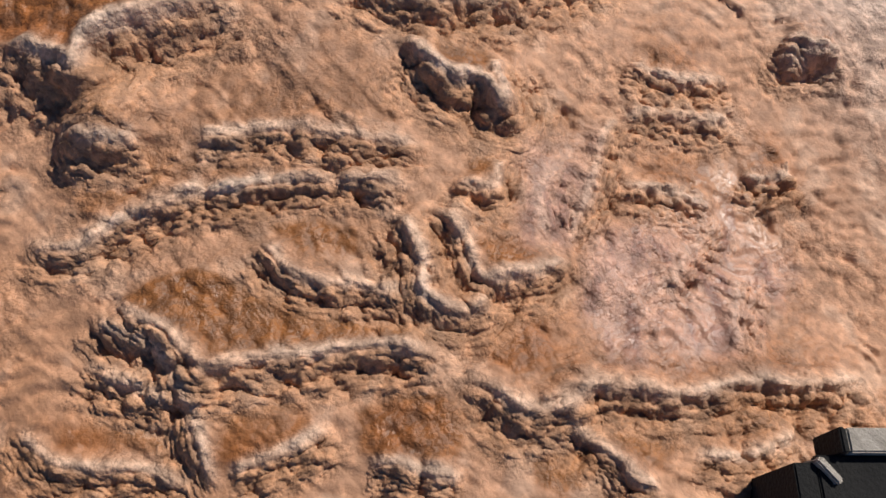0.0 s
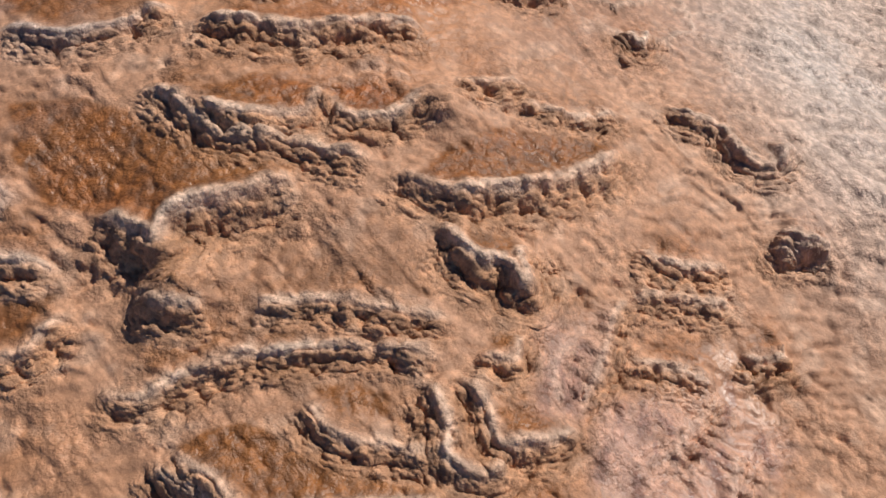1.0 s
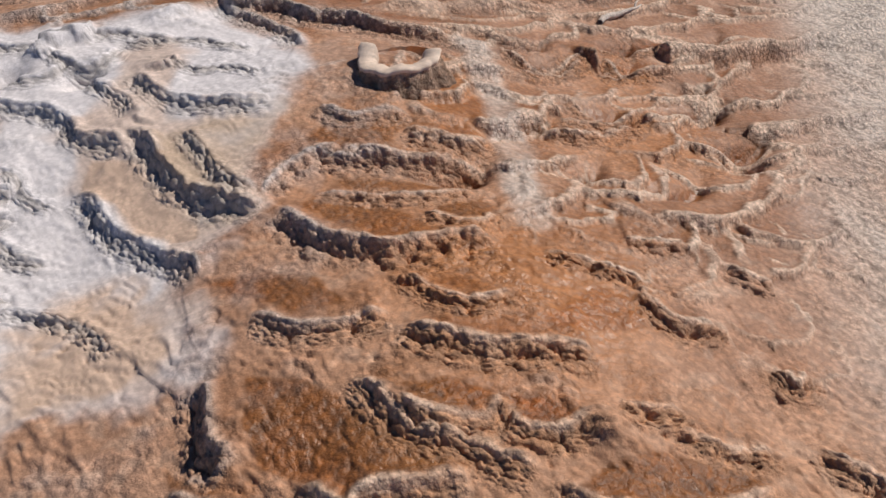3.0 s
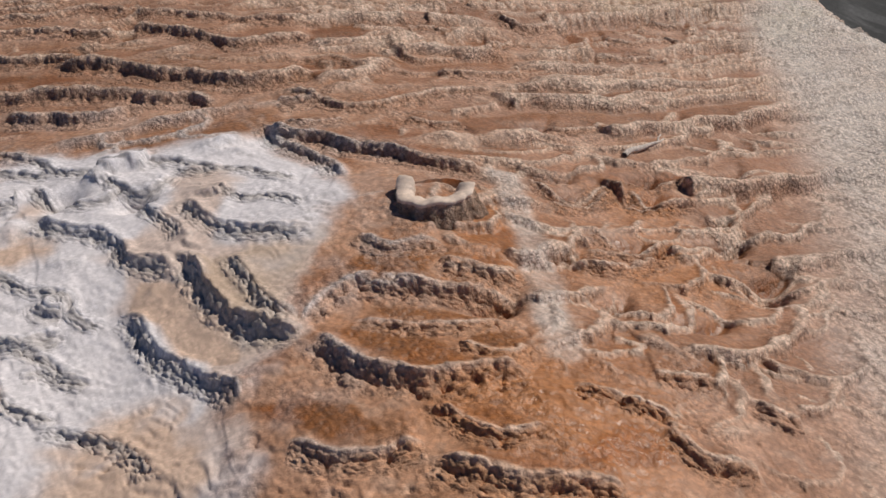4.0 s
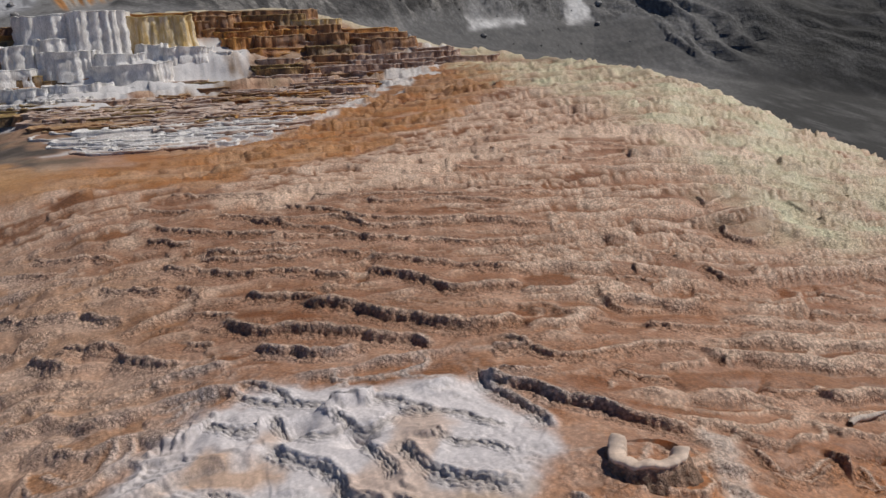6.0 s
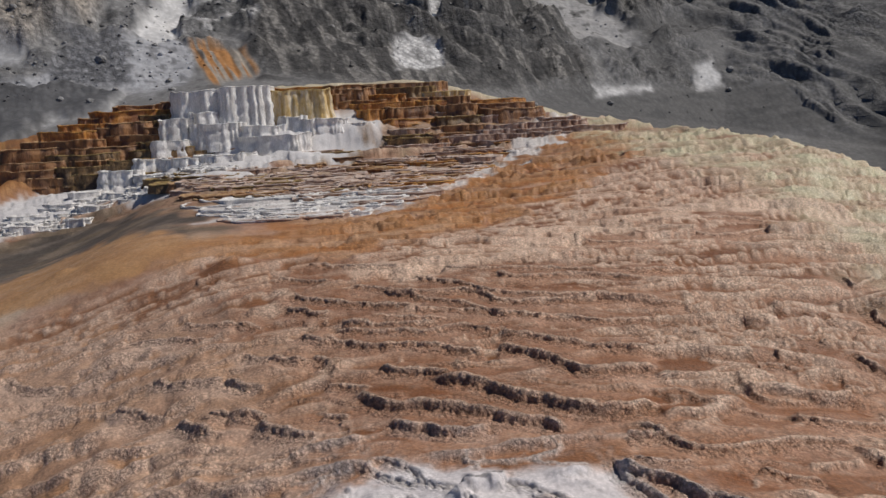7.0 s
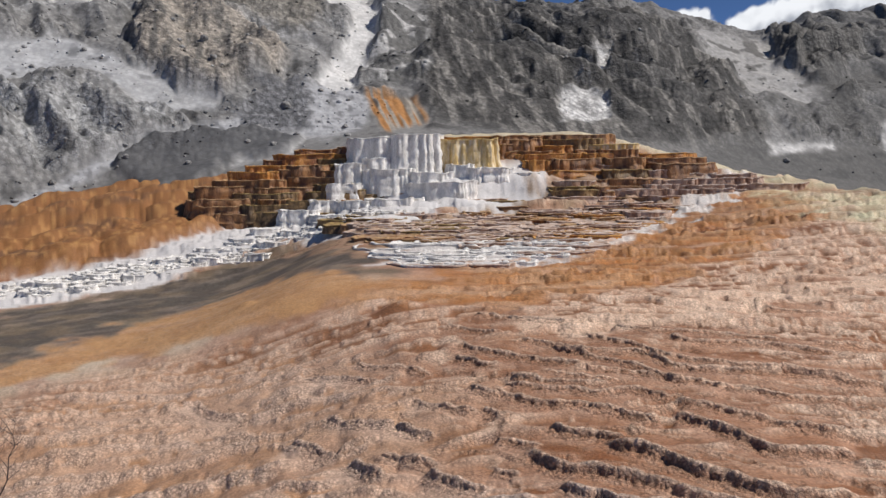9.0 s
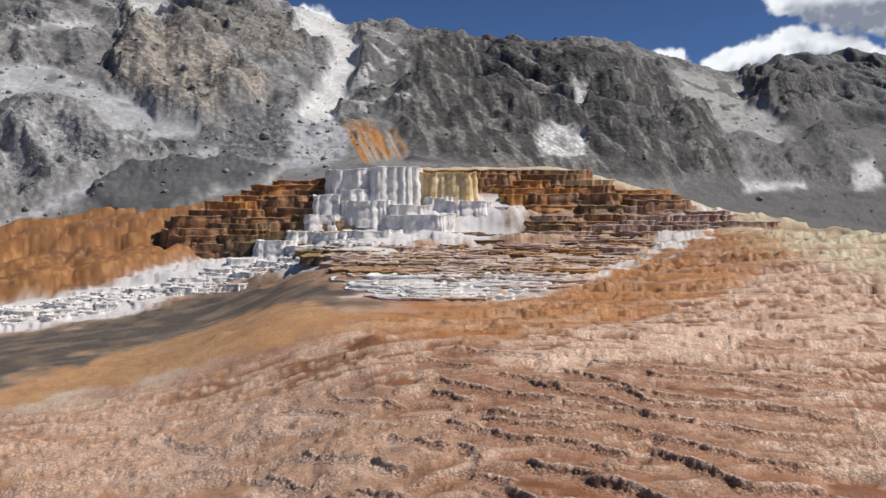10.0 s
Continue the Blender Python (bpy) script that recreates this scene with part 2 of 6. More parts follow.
rim(0.04, 2.20, 7.03, 2.27, 6.76, 2.58, 6.65, 2.78, 6.75)
rim(0.05, 3.32, 6.60, 3.59, 6.37, 3.91, 6.34)
rim(0.06, 4.71, 6.21, 4.90, 5.95, 5.48, 5.97)
rim(0.05, 3.49, 3.96, 3.73, 3.81, 3.99, 3.75, 4.29, 3.84)
rim(0.06, -0.47, 7.75, -0.19, 7.63, 0.02, 7.35, 0.15, 7.01, 0.48, 6.72)
rim(0.10, 0.26, 13.19, 0.70, 12.85, 1.17, 12.82, 1.66, 12.82, 1.92, 12.50, 1.96, 12.07, 2.36, 11.89, 2.91, 11.88, 3.45, 11.87, 4.15, 11.77, 4.72, 11.59)
rim(0.08, 1.78, 11.70, 1.89, 11.45, 2.22, 11.38, 2.58, 11.13, 2.99, 11.07, 3.31, 10.79, 3.84, 10.85, 4.31, 10.75)
rim(0.10, -0.64, 11.84, -0.35, 11.57, 0.06, 11.30, 0.39, 11.27, 0.69, 11.02, 1.14, 11.17, 1.51, 10.93, 1.65, 10.66)
rim(0.12, 1.58, 10.56, 1.95, 10.41, 2.28, 10.19, 2.62, 10.03, 2.92, 9.79, 3.32, 9.66, 3.73, 9.55)
rim(0.10, -0.78, 11.56, -0.46, 11.16, 0.00, 10.78, 0.40, 10.69, 0.60, 10.46, 0.80, 10.45, 0.92, 10.23, 1.14, 10.00, 1.46, 10.06)
rim(0.15, 1.48, 10.16, 1.75, 9.99, 1.98, 9.73, 2.18, 9.41, 2.30, 9.12, 2.61, 9.00, 3.06, 9.04, 3.48, 9.02)
rim(0.12, -0.07, 10.08, 0.11, 9.74, 0.40, 9.65, 0.60, 9.54, 0.86, 9.39)
rim(0.18, 0.54, 9.42, 0.75, 9.17, 1.00, 9.05, 1.16, 8.84, 1.35, 8.53, 1.67, 8.28, 1.87, 8.10, 2.08, 7.97, 2.42, 7.88, 2.98, 7.98)
rim(0.15, -0.51, 9.30, -0.24, 9.09, -0.00, 8.80, 0.26, 8.75, 0.56, 8.57, 0.80, 8.44, 1.03, 8.30, 1.19, 8.18)
rim(0.13, -0.17, 8.54, 0.06, 8.30, 0.31, 8.24, 0.34, 8.09, 0.56, 7.93, 0.80, 7.89, 1.04, 8.08)
rim(0.15, 1.01, 8.23, 1.33, 8.00, 1.60, 7.88, 1.77, 7.65)
rim(0.10, 2.28, 7.39, 2.54, 7.31, 2.74, 7.35)
rim(0.06, 0.68, 12.04, 1.03, 11.99, 1.53, 11.80, 1.76, 11.62)
rim(0.05, -0.04, 12.09, 0.46, 11.76, 0.77, 11.48, 1.28, 11.45)
rim(0.06, -0.84, 9.85, -0.41, 9.58, -0.21, 9.40)
rim(0.06, -0.87, 9.03, -0.54, 8.83)
rim(0.06, -6.13, 13.89, -5.59, 13.12, -5.22, 12.78, -4.71, 12.59)
rim(0.08, -3.77, 11.16, -3.35, 10.69, -2.97, 10.25, -2.81, 10.21)
rim(0.08, -3.35, 11.63, -3.05, 11.30, -2.59, 10.92, -2.08, 10.70)
rim(0.05, -4.21, 13.74, -3.67, 13.50, -3.13, 13.13, -2.59, 12.62)
rim(0.10, -2.17, 10.76, -1.91, 10.42, -1.59, 10.23)
rim(0.12, -1.40, 13.31, -0.92, 12.71, -0.56, 12.51)
rim(0.10, -2.71, 10.07, -2.43, 9.59, -2.12, 9.25)
rim(0.08, -1.12, 11.86, -0.87, 11.38, -0.62, 11.36)
rim(0.08, -0.96, 10.90, -0.66, 10.53)
rim(0.11, -1.63, 9.17, -1.41, 8.91, -1.14, 8.71, -0.88, 8.61)
rim(0.08, -2.32, 9.88, -1.86, 9.56, -1.42, 9.26)
rim(0.07, -2.06, 11.55, -1.45, 11.08, -0.97, 10.70)
rim(0.05, -3.22, 13.84, -2.76, 13.30, -2.26, 13.04, -1.67, 12.54)
rim(0.10, 2.32, 13.68, 2.79, 13.15, 3.24, 13.30, 3.75, 13.28, 4.37, 12.96, 5.00, 12.90)
rim(0.09, 2.04, 12.44, 2.53, 12.17, 3.03, 11.97, 3.74, 11.82, 4.45, 11.62, 5.07, 11.42)
rim(0.08, 4.68, 15.71, 5.07, 15.42, 5.75, 15.24, 6.34, 15.40)
rim(0.08, 4.65, 13.40, 5.42, 13.35, 5.96, 13.26)
rim(0.07, 7.93, 17.00, 8.77, 16.87, 9.38, 16.31)
rim(0.07, 6.10, 17.46, 7.34, 17.65, 8.32, 17.80)
rim(0.07, 7.26, 15.92, 7.72, 15.46, 9.08, 15.80)
rim(0.07, 1.45, 14.30, 1.90, 14.03, 2.55, 13.80, 3.35, 13.68, 4.31, 13.35)
rim(0.07, 3.53, 15.45, 4.36, 15.48)
rim(0.10, 0.89, 13.73, 1.30, 13.35, 1.70, 12.99, 1.97, 12.54, 2.17, 12.23)
rim(0.08, -0.29, 13.72, 0.13, 13.46, 0.45, 13.11, 0.84, 12.73, 1.30, 12.34, 1.52, 12.08, 1.82, 11.50, 2.16, 11.46)
rim(0.10, -1.32, 13.79, -1.07, 13.47, -0.66, 13.10, -0.18, 12.78, 0.30, 12.48, 0.78, 12.30)
rim(0.10, -0.54, 12.02, -0.18, 11.71, 0.20, 11.52, 0.58, 11.43, 0.96, 11.34)
rim(0.08, -1.05, 15.59, -0.40, 15.12, 0.34, 14.77, 0.89, 14.48)
rim(0.08, -1.60, 14.92, -1.06, 14.55, -0.54, 14.04)
rim(0.12, 6.51, 9.49, 6.49, 9.04, 6.68, 8.88, 7.21, 9.02)
rim(0.10, 10.71, 12.66, 10.65, 12.08, 10.92, 11.89)
rim(0.06, 4.82, 9.10, 5.26, 9.07)
rim(0.06, 5.59, 8.44, 5.79, 8.34, 6.12, 8.52)
rim(0.07, 4.34, 7.70, 4.70, 7.51, 5.10, 7.48, 5.57, 7.54)
rim(0.06, 7.70, 8.47, 8.14, 8.25, 8.44, 8.33)
rim(0.06, 7.00, 7.92, 7.50, 7.80, 8.11, 7.67)
rim(0.08, 9.16, 9.05, 9.21, 8.86, 9.57, 8.74)
rim(0.07, 8.86, 8.40, 8.99, 8.14)
rim(0.14, 8.11, 11.24, 7.80, 10.50, 8.28, 10.36, 9.06, 10.93)
rim(0.10, 8.79, 12.82, 8.46, 12.07, 9.13, 12.64, 9.66, 12.97)
rim(0.05, 11.81, 14.75, 12.53, 14.41, 13.27, 14.10, 13.68, 13.99)
rim(0.05, 11.19, 13.98, 12.07, 13.52, 12.83, 13.28)
rim(0.06, 5.90, 10.11, 6.38, 10.05)
rim(0.09, 1.99, 7.00, 1.97, 6.65, 2.07, 6.33, 2.19, 5.97, 2.14, 5.50)
rim(0.04, -0.94, 5.41, -0.74, 5.28, -0.57, 5.14, -0.39, 5.13, -0.24, 5.10)
rim(0.07, -0.32, 5.45, -0.33, 5.33, -0.20, 5.26)

POOLS = []


def pool(algae, *c):
    """A pool's bed: how strongly algae colour it, and its outline in plan."""
    POOLS.append((algae, c))


pool(0.9, 0.46, 2.13, 0.37, 2.04, 0.41, 1.91, 0.48, 1.74, 0.54, 1.76, 0.62, 1.75, 0.79, 1.67, 0.93, 1.60)
pool(1.0, 0.07, 1.12, 0.16, 1.11, 0.25, 1.04, 0.32, 0.89, 0.39, 0.76, 0.47, 0.56, 0.62, 0.33, 0.57, 0.33, 0.39, 0.53, 0.18, 0.72, 0.10, 0.78, 0.12, 0.87, 0.06, 1.01)
pool(0.8, 0.50, 0.95, 0.63, 0.86, 0.70, 0.73, 0.65, 0.68, 0.50, 0.82)
pool(0.7, 0.75, 0.24, 0.86, 0.21, 0.90, 0.11, 0.85, 0.02, 0.75, 0.01, 0.66, 0.09, 0.67, 0.19)
pool(0.9, 1.31, 0.94, 1.41, 0.90, 1.46, 0.81, 1.36, 0.81, 1.28, 0.89)
pool(0.9, 0.92, 0.43, 1.01, 0.38, 1.05, 0.29, 0.97, 0.28, 0.88, 0.34)
pool(0.7, 0.82, 0.60, 0.90, 0.55, 0.86, 0.44, 0.79, 0.43, 0.80, 0.53)
pool(0.9, 0.27, 0.37, 0.40, 0.32, 0.49, 0.22, 0.52, 0.11, 0.40, 0.05, 0.29, 0.12, 0.22, 0.28)
pool(0.9, 0.56, -0.10, 0.68, -0.22, 0.67, -0.31, 0.53, -0.23, 0.50, -0.15)
pool(0.6, 0.77, -0.15, 0.90, -0.29, 0.93, -0.42, 0.78, -0.43, 0.73, -0.30)
pool(0.5, -0.31, 1.01, -0.19, 0.89, -0.08, 0.72, -0.13, 0.66, -0.29, 0.83, -0.38, 0.95)
pool(0.7, 1.31, 0.56, 1.40, 0.50, 1.24, 0.41, 1.12, 0.33, 1.06, 0.38)
pool(0.5, 0.03, 0.68, 0.22, 0.45, 0.14, 0.42, -0.02, 0.50, -0.11, 0.54)
pool(0.6, 1.11, 0.66, 1.21, 0.58, 1.14, 0.52, 1.07, 0.56, 1.06, 0.62)
pool(0.6, 0.74, 0.46, 0.80, 0.40, 0.80, 0.32, 0.73, 0.33, 0.68, 0.41)
pool(0.5, 1.28, -0.17, 1.40, -0.29, 1.25, -0.38, 1.12, -0.25)
pool(1.0, 0.42, 2.67, 0.64, 2.46, 0.73, 2.27, 0.80, 2.02, 0.90, 1.82, 1.10, 1.58, 0.88, 1.64, 0.63, 1.76, 0.49, 1.76, 0.39, 1.98, 0.26, 2.18, 0.28, 2.40)
pool(1.0, 0.98, 2.11, 1.17, 2.04, 1.33, 1.86, 1.20, 1.74, 1.06, 1.88, 0.95, 2.01)
pool(1.0, 1.35, 1.78, 1.51, 1.70, 1.58, 1.55, 1.42, 1.56, 1.31, 1.67)
pool(1.0, 1.34, 1.25, 1.49, 1.27, 1.78, 1.21, 2.02, 1.07, 2.20, 0.91, 2.10, 0.86, 1.79, 0.94, 1.59, 1.02, 1.40, 1.14)
pool(1.0, 1.35, 3.78, 1.63, 3.64, 1.78, 3.18, 1.73, 3.01, 1.44, 3.15, 1.34, 3.40, 1.23, 3.70)
pool(1.0, 1.90, 3.26, 2.23, 3.27, 2.30, 3.09, 2.10, 2.99, 1.91, 3.11)
pool(0.8, 0.53, 3.49, 0.83, 3.37, 1.01, 3.10, 1.05, 2.78, 0.79, 2.89, 0.63, 3.31)
pool(0.8, 1.83, 2.11, 2.34, 2.23, 2.54, 1.99, 2.47, 1.88, 2.09, 1.89, 1.82, 2.01)
pool(0.9, -0.34, 2.29, -0.02, 1.92, 0.08, 1.86, -0.11, 1.84, -0.42, 2.11)
pool(0.7, 1.30, 0.96, 1.48, 0.85, 1.40, 0.81, 1.27, 0.87)
pool(0.8, 2.82, 2.48, 3.21, 2.52, 3.49, 2.38, 3.10, 2.42)
pool(0.6, 1.47, 2.73, 1.67, 2.62, 1.77, 2.43, 1.62, 2.42, 1.50, 2.62)
pool(0.7, -0.09, 2.50, -0.01, 2.35, 0.10, 2.13, -0.03, 2.25, -0.11, 2.40)
pool(1, 1.56, 4.36, 1.94, 4.48, 2.35, 4.23, 2.04, 4.02, 1.73, 4.11)
pool(.6, 1.55, 3.93, 1.99, 3.65, 2.35, 3.45, 2.03, 3.44, 1.54, 3.75)
pool(.9, 2.33, 4.10, 2.67, 4.03, 2.81, 3.88, 2.52, 3.89)
pool(.8, 3.75, 4.73, 3.99, 4.79, 4.38, 4.74, 4.12, 4.63)
pool(.8, 4.92, 4.94, 5.58, 4.86, 5.44, 4.76, 4.98, 4.80)
pool(.8, 4.51, 4.61, 4.93, 4.60, 5.32, 4.50, 4.80, 4.46)
pool(.9, 3.76, 4.07, 4.19, 3.92, 4.25, 3.84, 3.81, 3.86)
pool(.5, 2.61, 8.35, 3.26, 8.39, 3.86, 8.11, 3.34, 7.95, 2.81, 8.01)
pool(.9, -0.26, 9.63, 0.48, 9.12, 0.55, 8.81, -0.30, 9.26)
pool(.6, 3.01, 5.84, 3.85, 5.93, 4.36, 5.66, 3.69, 5.51, 3.00, 5.61)
pool(.5, 2.25, 7.01, 2.68, 6.87, 2.74, 6.73, 2.34, 6.79)
pool(.4, 2.93, 7.39, 3.49, 7.40, 3.62, 7.13, 3.14, 7.01)
pool(.9, -0.27, 9.49, 0.44, 9.18, 0.77, 8.77, 0.26, 8.89)
pool(.5, 1.76, 8.87, 2.59, 8.71, 2.79, 8.47, 2.07, 8.48)
pool(.6, -0.58, 8.64, -0.05, 8.36, 0.14, 7.95, -0.43, 8.18)


def rounded(c, times=2):
    for _ in range(times):
        q = np.empty((2 * len(c) - 2, 2))
        q[0::2], q[1::2] = 0.75 * c[:-1] + 0.25 * c[1:], 0.25 * c[:-1] + 0.75 * c[1:]
        c = np.concatenate([c[:1], q, c[-1:]])
    return c


def rim_field(x, y):
    """What the rims add to the height, and how much of pool, lip and outer face lies at each place."""
    dz, pool, lip, face, cover = (np.zeros_like(x) for _ in range(5))
    for n, (drop, c) in enumerate(RIMS):
        c = rounded(c, 1)
        reach = 0.35 + 2.2 * drop
        lo, hi = c.min(0) - 2 * reach, c.max(0) + 2 * reach
        pick = np.nonzero((x > lo[0]) & (x < hi[0]) & (y > lo[1]) & (y < hi[1]))[0]
        if not len(pick):
            continue
        px, py = x[pick], y[pick]
        far = 1.0 + 0.06 * float(np.hypot(c[:, 0], c[:, 1]).mean())
        wx = px + 0.030 * far * perlin(px / 0.26, py / 0.26, 40) + 0.008 * far * perlin(px / 0.07, py / 0.07, 41)
        wy = py + 0.030 * far * perlin(px / 0.26, py / 0.26, 42) + 0.008 * far * perlin(px / 0.07, py / 0.07, 43)
        best, side, num, den = np.full(len(pick), 1e9), np.ones(len(pick)), np.zeros(len(pick)), np.zeros(len(pick))
        seg = np.hypot(*(c[1:] - c[:-1]).T)
        run = np.concatenate([[0], np.cumsum(seg)])
        course = (c[1:] - c[:-1]) / np.maximum(seg, 1e-6)[:, None]
        for k in range(len(seg)):
            ex, ey = (c[k + 1] - c[k]) / max(seg[k], 1e-6)
            ux, uy = wx - c[k, 0], wy - c[k, 1]
            s = np.clip(ux * ex + uy * ey, 0, seg[k])
            qx, qy = ux - s * ex, uy - s * ey
            d = np.hypot(qx, qy)
            near = d < best
            best = np.where(near, d, best)
            # at a corner the side is told by the mean course of the two stretches that meet there
            ends_at = np.where((s <= 0) & (k > 0), k - 1, np.where((s >= seg[k]) & (k < len(seg) - 1), k + 1, k))
            mx, my = ex + course[ends_at, 0], ey + course[ends_at, 1]
            side = np.where(near, np.sign(mx * qy - my * qx + 1e-9), side)
            s_at, near_by = run[k] + s, (d + 0.02) ** -10.0
            amount = smooth(0, 0.15 * min(run[-1], 1.4), np.minimum(s_at, run[-1] - s_at)) * np.clip(0.88 + 0.45 * perlin(s_at / 0.32, s_at * 0 + n, 44), 0.45, 1.15)
            num, den = num + near_by * amount, den + near_by
        ends = num / den
        d = best * side + 0.006 * far * (domes(px, py, 0.08 * far, 81) - 0.5)
        drop = drop * (1 if far < 1.35 else 0.78)
        wall = (0.60 * drop + 0.022) * (1 if far < 1.35 else 0.55)
        ledge = 0.30 * np.sin(d / wall * 9.0 + 5 * perlin(px / 0.12, py / 0.12, 49)) * smooth(-wall, -0.7 * wall, d) * smooth(0.3 * wall, 0, d)
        up = np.clip(smooth(-wall, wall * 0.3, d) + 0.35 * ledge, 0, 1.1)
        fall = np.exp(-best / reach)
        dz[pick] += drop * ends * ((up - 0.5) * fall + 0.22 * np.exp(-((d - 0.02) / (0.03 + 0.16 * drop)) ** 2))
        pool[pick] = np.maximum(pool[pick], ends * smooth(0.015, 0.09, d) * np.exp(-np.maximum(d, 0) / (reach * 1.1)))
        lip[pick] = np.maximum(lip[pick], ends * np.exp(-((d - 0.015) / (0.016 + 0.09 * drop)) ** 2))
        face[pick] = np.maximum(face[pick], ends * smooth(0.0, -0.3 * wall, d) * smooth(-wall - 0.25 * reach, -wall * 0.7, d))
        cover[pick] = np.maximum(cover[pick], ends * fall)
    return dz, pool, lip, face, cover


def inside(x, y, soft, *c):
    """1 inside the outline c, 0 outside it, with a soft edge."""
    c = np.array(c, dtype=float).reshape(-1, 2)
    lo, hi = c.min(0) - 3 * soft, c.max(0) + 3 * soft
    out = np.zeros_like(x)
    pick = np.nonzero((x > lo[0]) & (x < hi[0]) & (y > lo[1]) & (y < hi[1]))[0]
    px, py = x[pick], y[pick]
    best, odd = np.full(len(pick), 1e9), np.zeros(len(pick), dtype=bool)
    for a, b in zip(c, np.roll(c, -1, 0)):
        e = b - a
        s = np.clip(((px - a[0]) * e[0] + (py - a[1]) * e[1]) / max(e @ e, 1e-9), 0, 1)
        best = np.minimum(best, np.hypot(px - a[0] - s * e[0], py - a[1] - s * e[1]))
        cross = ((a[1] > py) != (b[1] > py)) & (px < e[0] * (py - a[1]) / (e[1] if abs(e[1]) > 1e-9 else 1e-9) + a[0])
        odd ^= cross
    out[pick] = smooth(-soft, soft, np.where(odd, best, -best))
    return out


def stroke(x, y, half, *c):
    """1 on the course c, fading to 0 at the half width."""
    c = np.array(c, dtype=float).reshape(-1, 2)
    best = np.full(len(x), 1e9)
    for a, b in zip(c[:-1], c[1:]):
        e = b - a
        s = np.clip(((x - a[0]) * e[0] + (y - a[1]) * e[1]) / max(e @ e, 1e-9), 0, 1)
        best = np.minimum(best, np.hypot(x - a[0] - s * e[0], y - a[1] - s * e[1]))
    return smooth(half, 0.35 * half, best)


def billow(x, y, size, seed):
    """Rounded lumps with creases between them, 0 to 1."""
    return np.minimum(np.abs(perlin(x / size, y / size, seed)) * 2.2, 1) ** 0.8


def domes(x, y, size, seed):
    """Close-set rounded knobs, 0 in the creases to 1 on their tops."""
    u, v = x / size, y / size
    x0, y0 = np.floor(u), np.floor(v)
    best = np.full(np.shape(u), 9.0)
    for dx in (-1, 0, 1):
        for dy in (-1, 0, 1):
            ix, iy = (x0 + dx).astype(np.int64), (y0 + dy).astype(np.int64)
            jx, jy = hash2(ix, iy, seed) / 4294967296.0, hash2(ix, iy, seed + 91) / 4294967296.0
            best = np.minimum(best, (x0 + dx + 0.1 + 0.8 * jx - u) ** 2 + (y0 + dy + 0.1 + 0.8 * jy - v) ** 2)
    return np.sqrt(np.maximum(1 - best / 0.62, 0))


def domes3(p, size, seed):
    """The same through space."""
    q = p / size
    c0 = np.floor(q)
    best = np.full(len(p), 9.0)
    for k in range(27):
        c = c0 + np.array((k % 3 - 1, k // 3 % 3 - 1, k // 9 - 1))
        i = c.astype(np.int64)
        a, b = i[:, 0] + 57 * i[:, 2], i[:, 1] - 113 * i[:, 2]
        d = 0
        for axis in range(3):
            d = d + (c[:, axis] + 0.1 + 0.8 * hash2(a, b, seed + 31 * axis) / 4294967296.0 - q[:, axis]) ** 2
        best = np.minimum(best, d)
    return np.sqrt(np.maximum(1 - best / 0.8, 0))


def white_zone(x, y):
    """The white pans beside the channel."""
    return inside(x, y, 0.18, 0.0, 7.4, 0.9, 6.9, 1.8, 6.7, 2.1, 5.9, 2.0, 5.2, 1.6, 4.8, 1.2, 4.4, 1.0, 3.95, 0.5, 3.8, 0.35, 3.0, -0.2, 3.1, -0.6, 3.2, -1.6, 4.2, -2.2, 5.5, -1.5, 6.9, -0.6, 7.3)


PANS = ((0.34, 0.24, 0.020, 5, lambda r: smooth(9.5, 6.5, r) * 0.35),
        (0.60, 0.42, 0.035, 6, lambda r: smooth(12, 7.5, r) * 0.5),
        (0.90, 0.40, 0.050, 7, lambda r: smooth(5, 8, r) * smooth(17, 11, r) * 0.4),
        (4.40, 0.62, 0.085, 8, lambda r: smooth(8, 12, r) * smooth(32, 22, r) * 0.9),
        (4.20, 0.95, 0.10, 9, lambda r: smooth(17, 24, r) * 0.55),
        (3.80, 0.42, 0.055, 10, lambda r: smooth(12, 16, r) * smooth(40, 25, r) * 0.7))


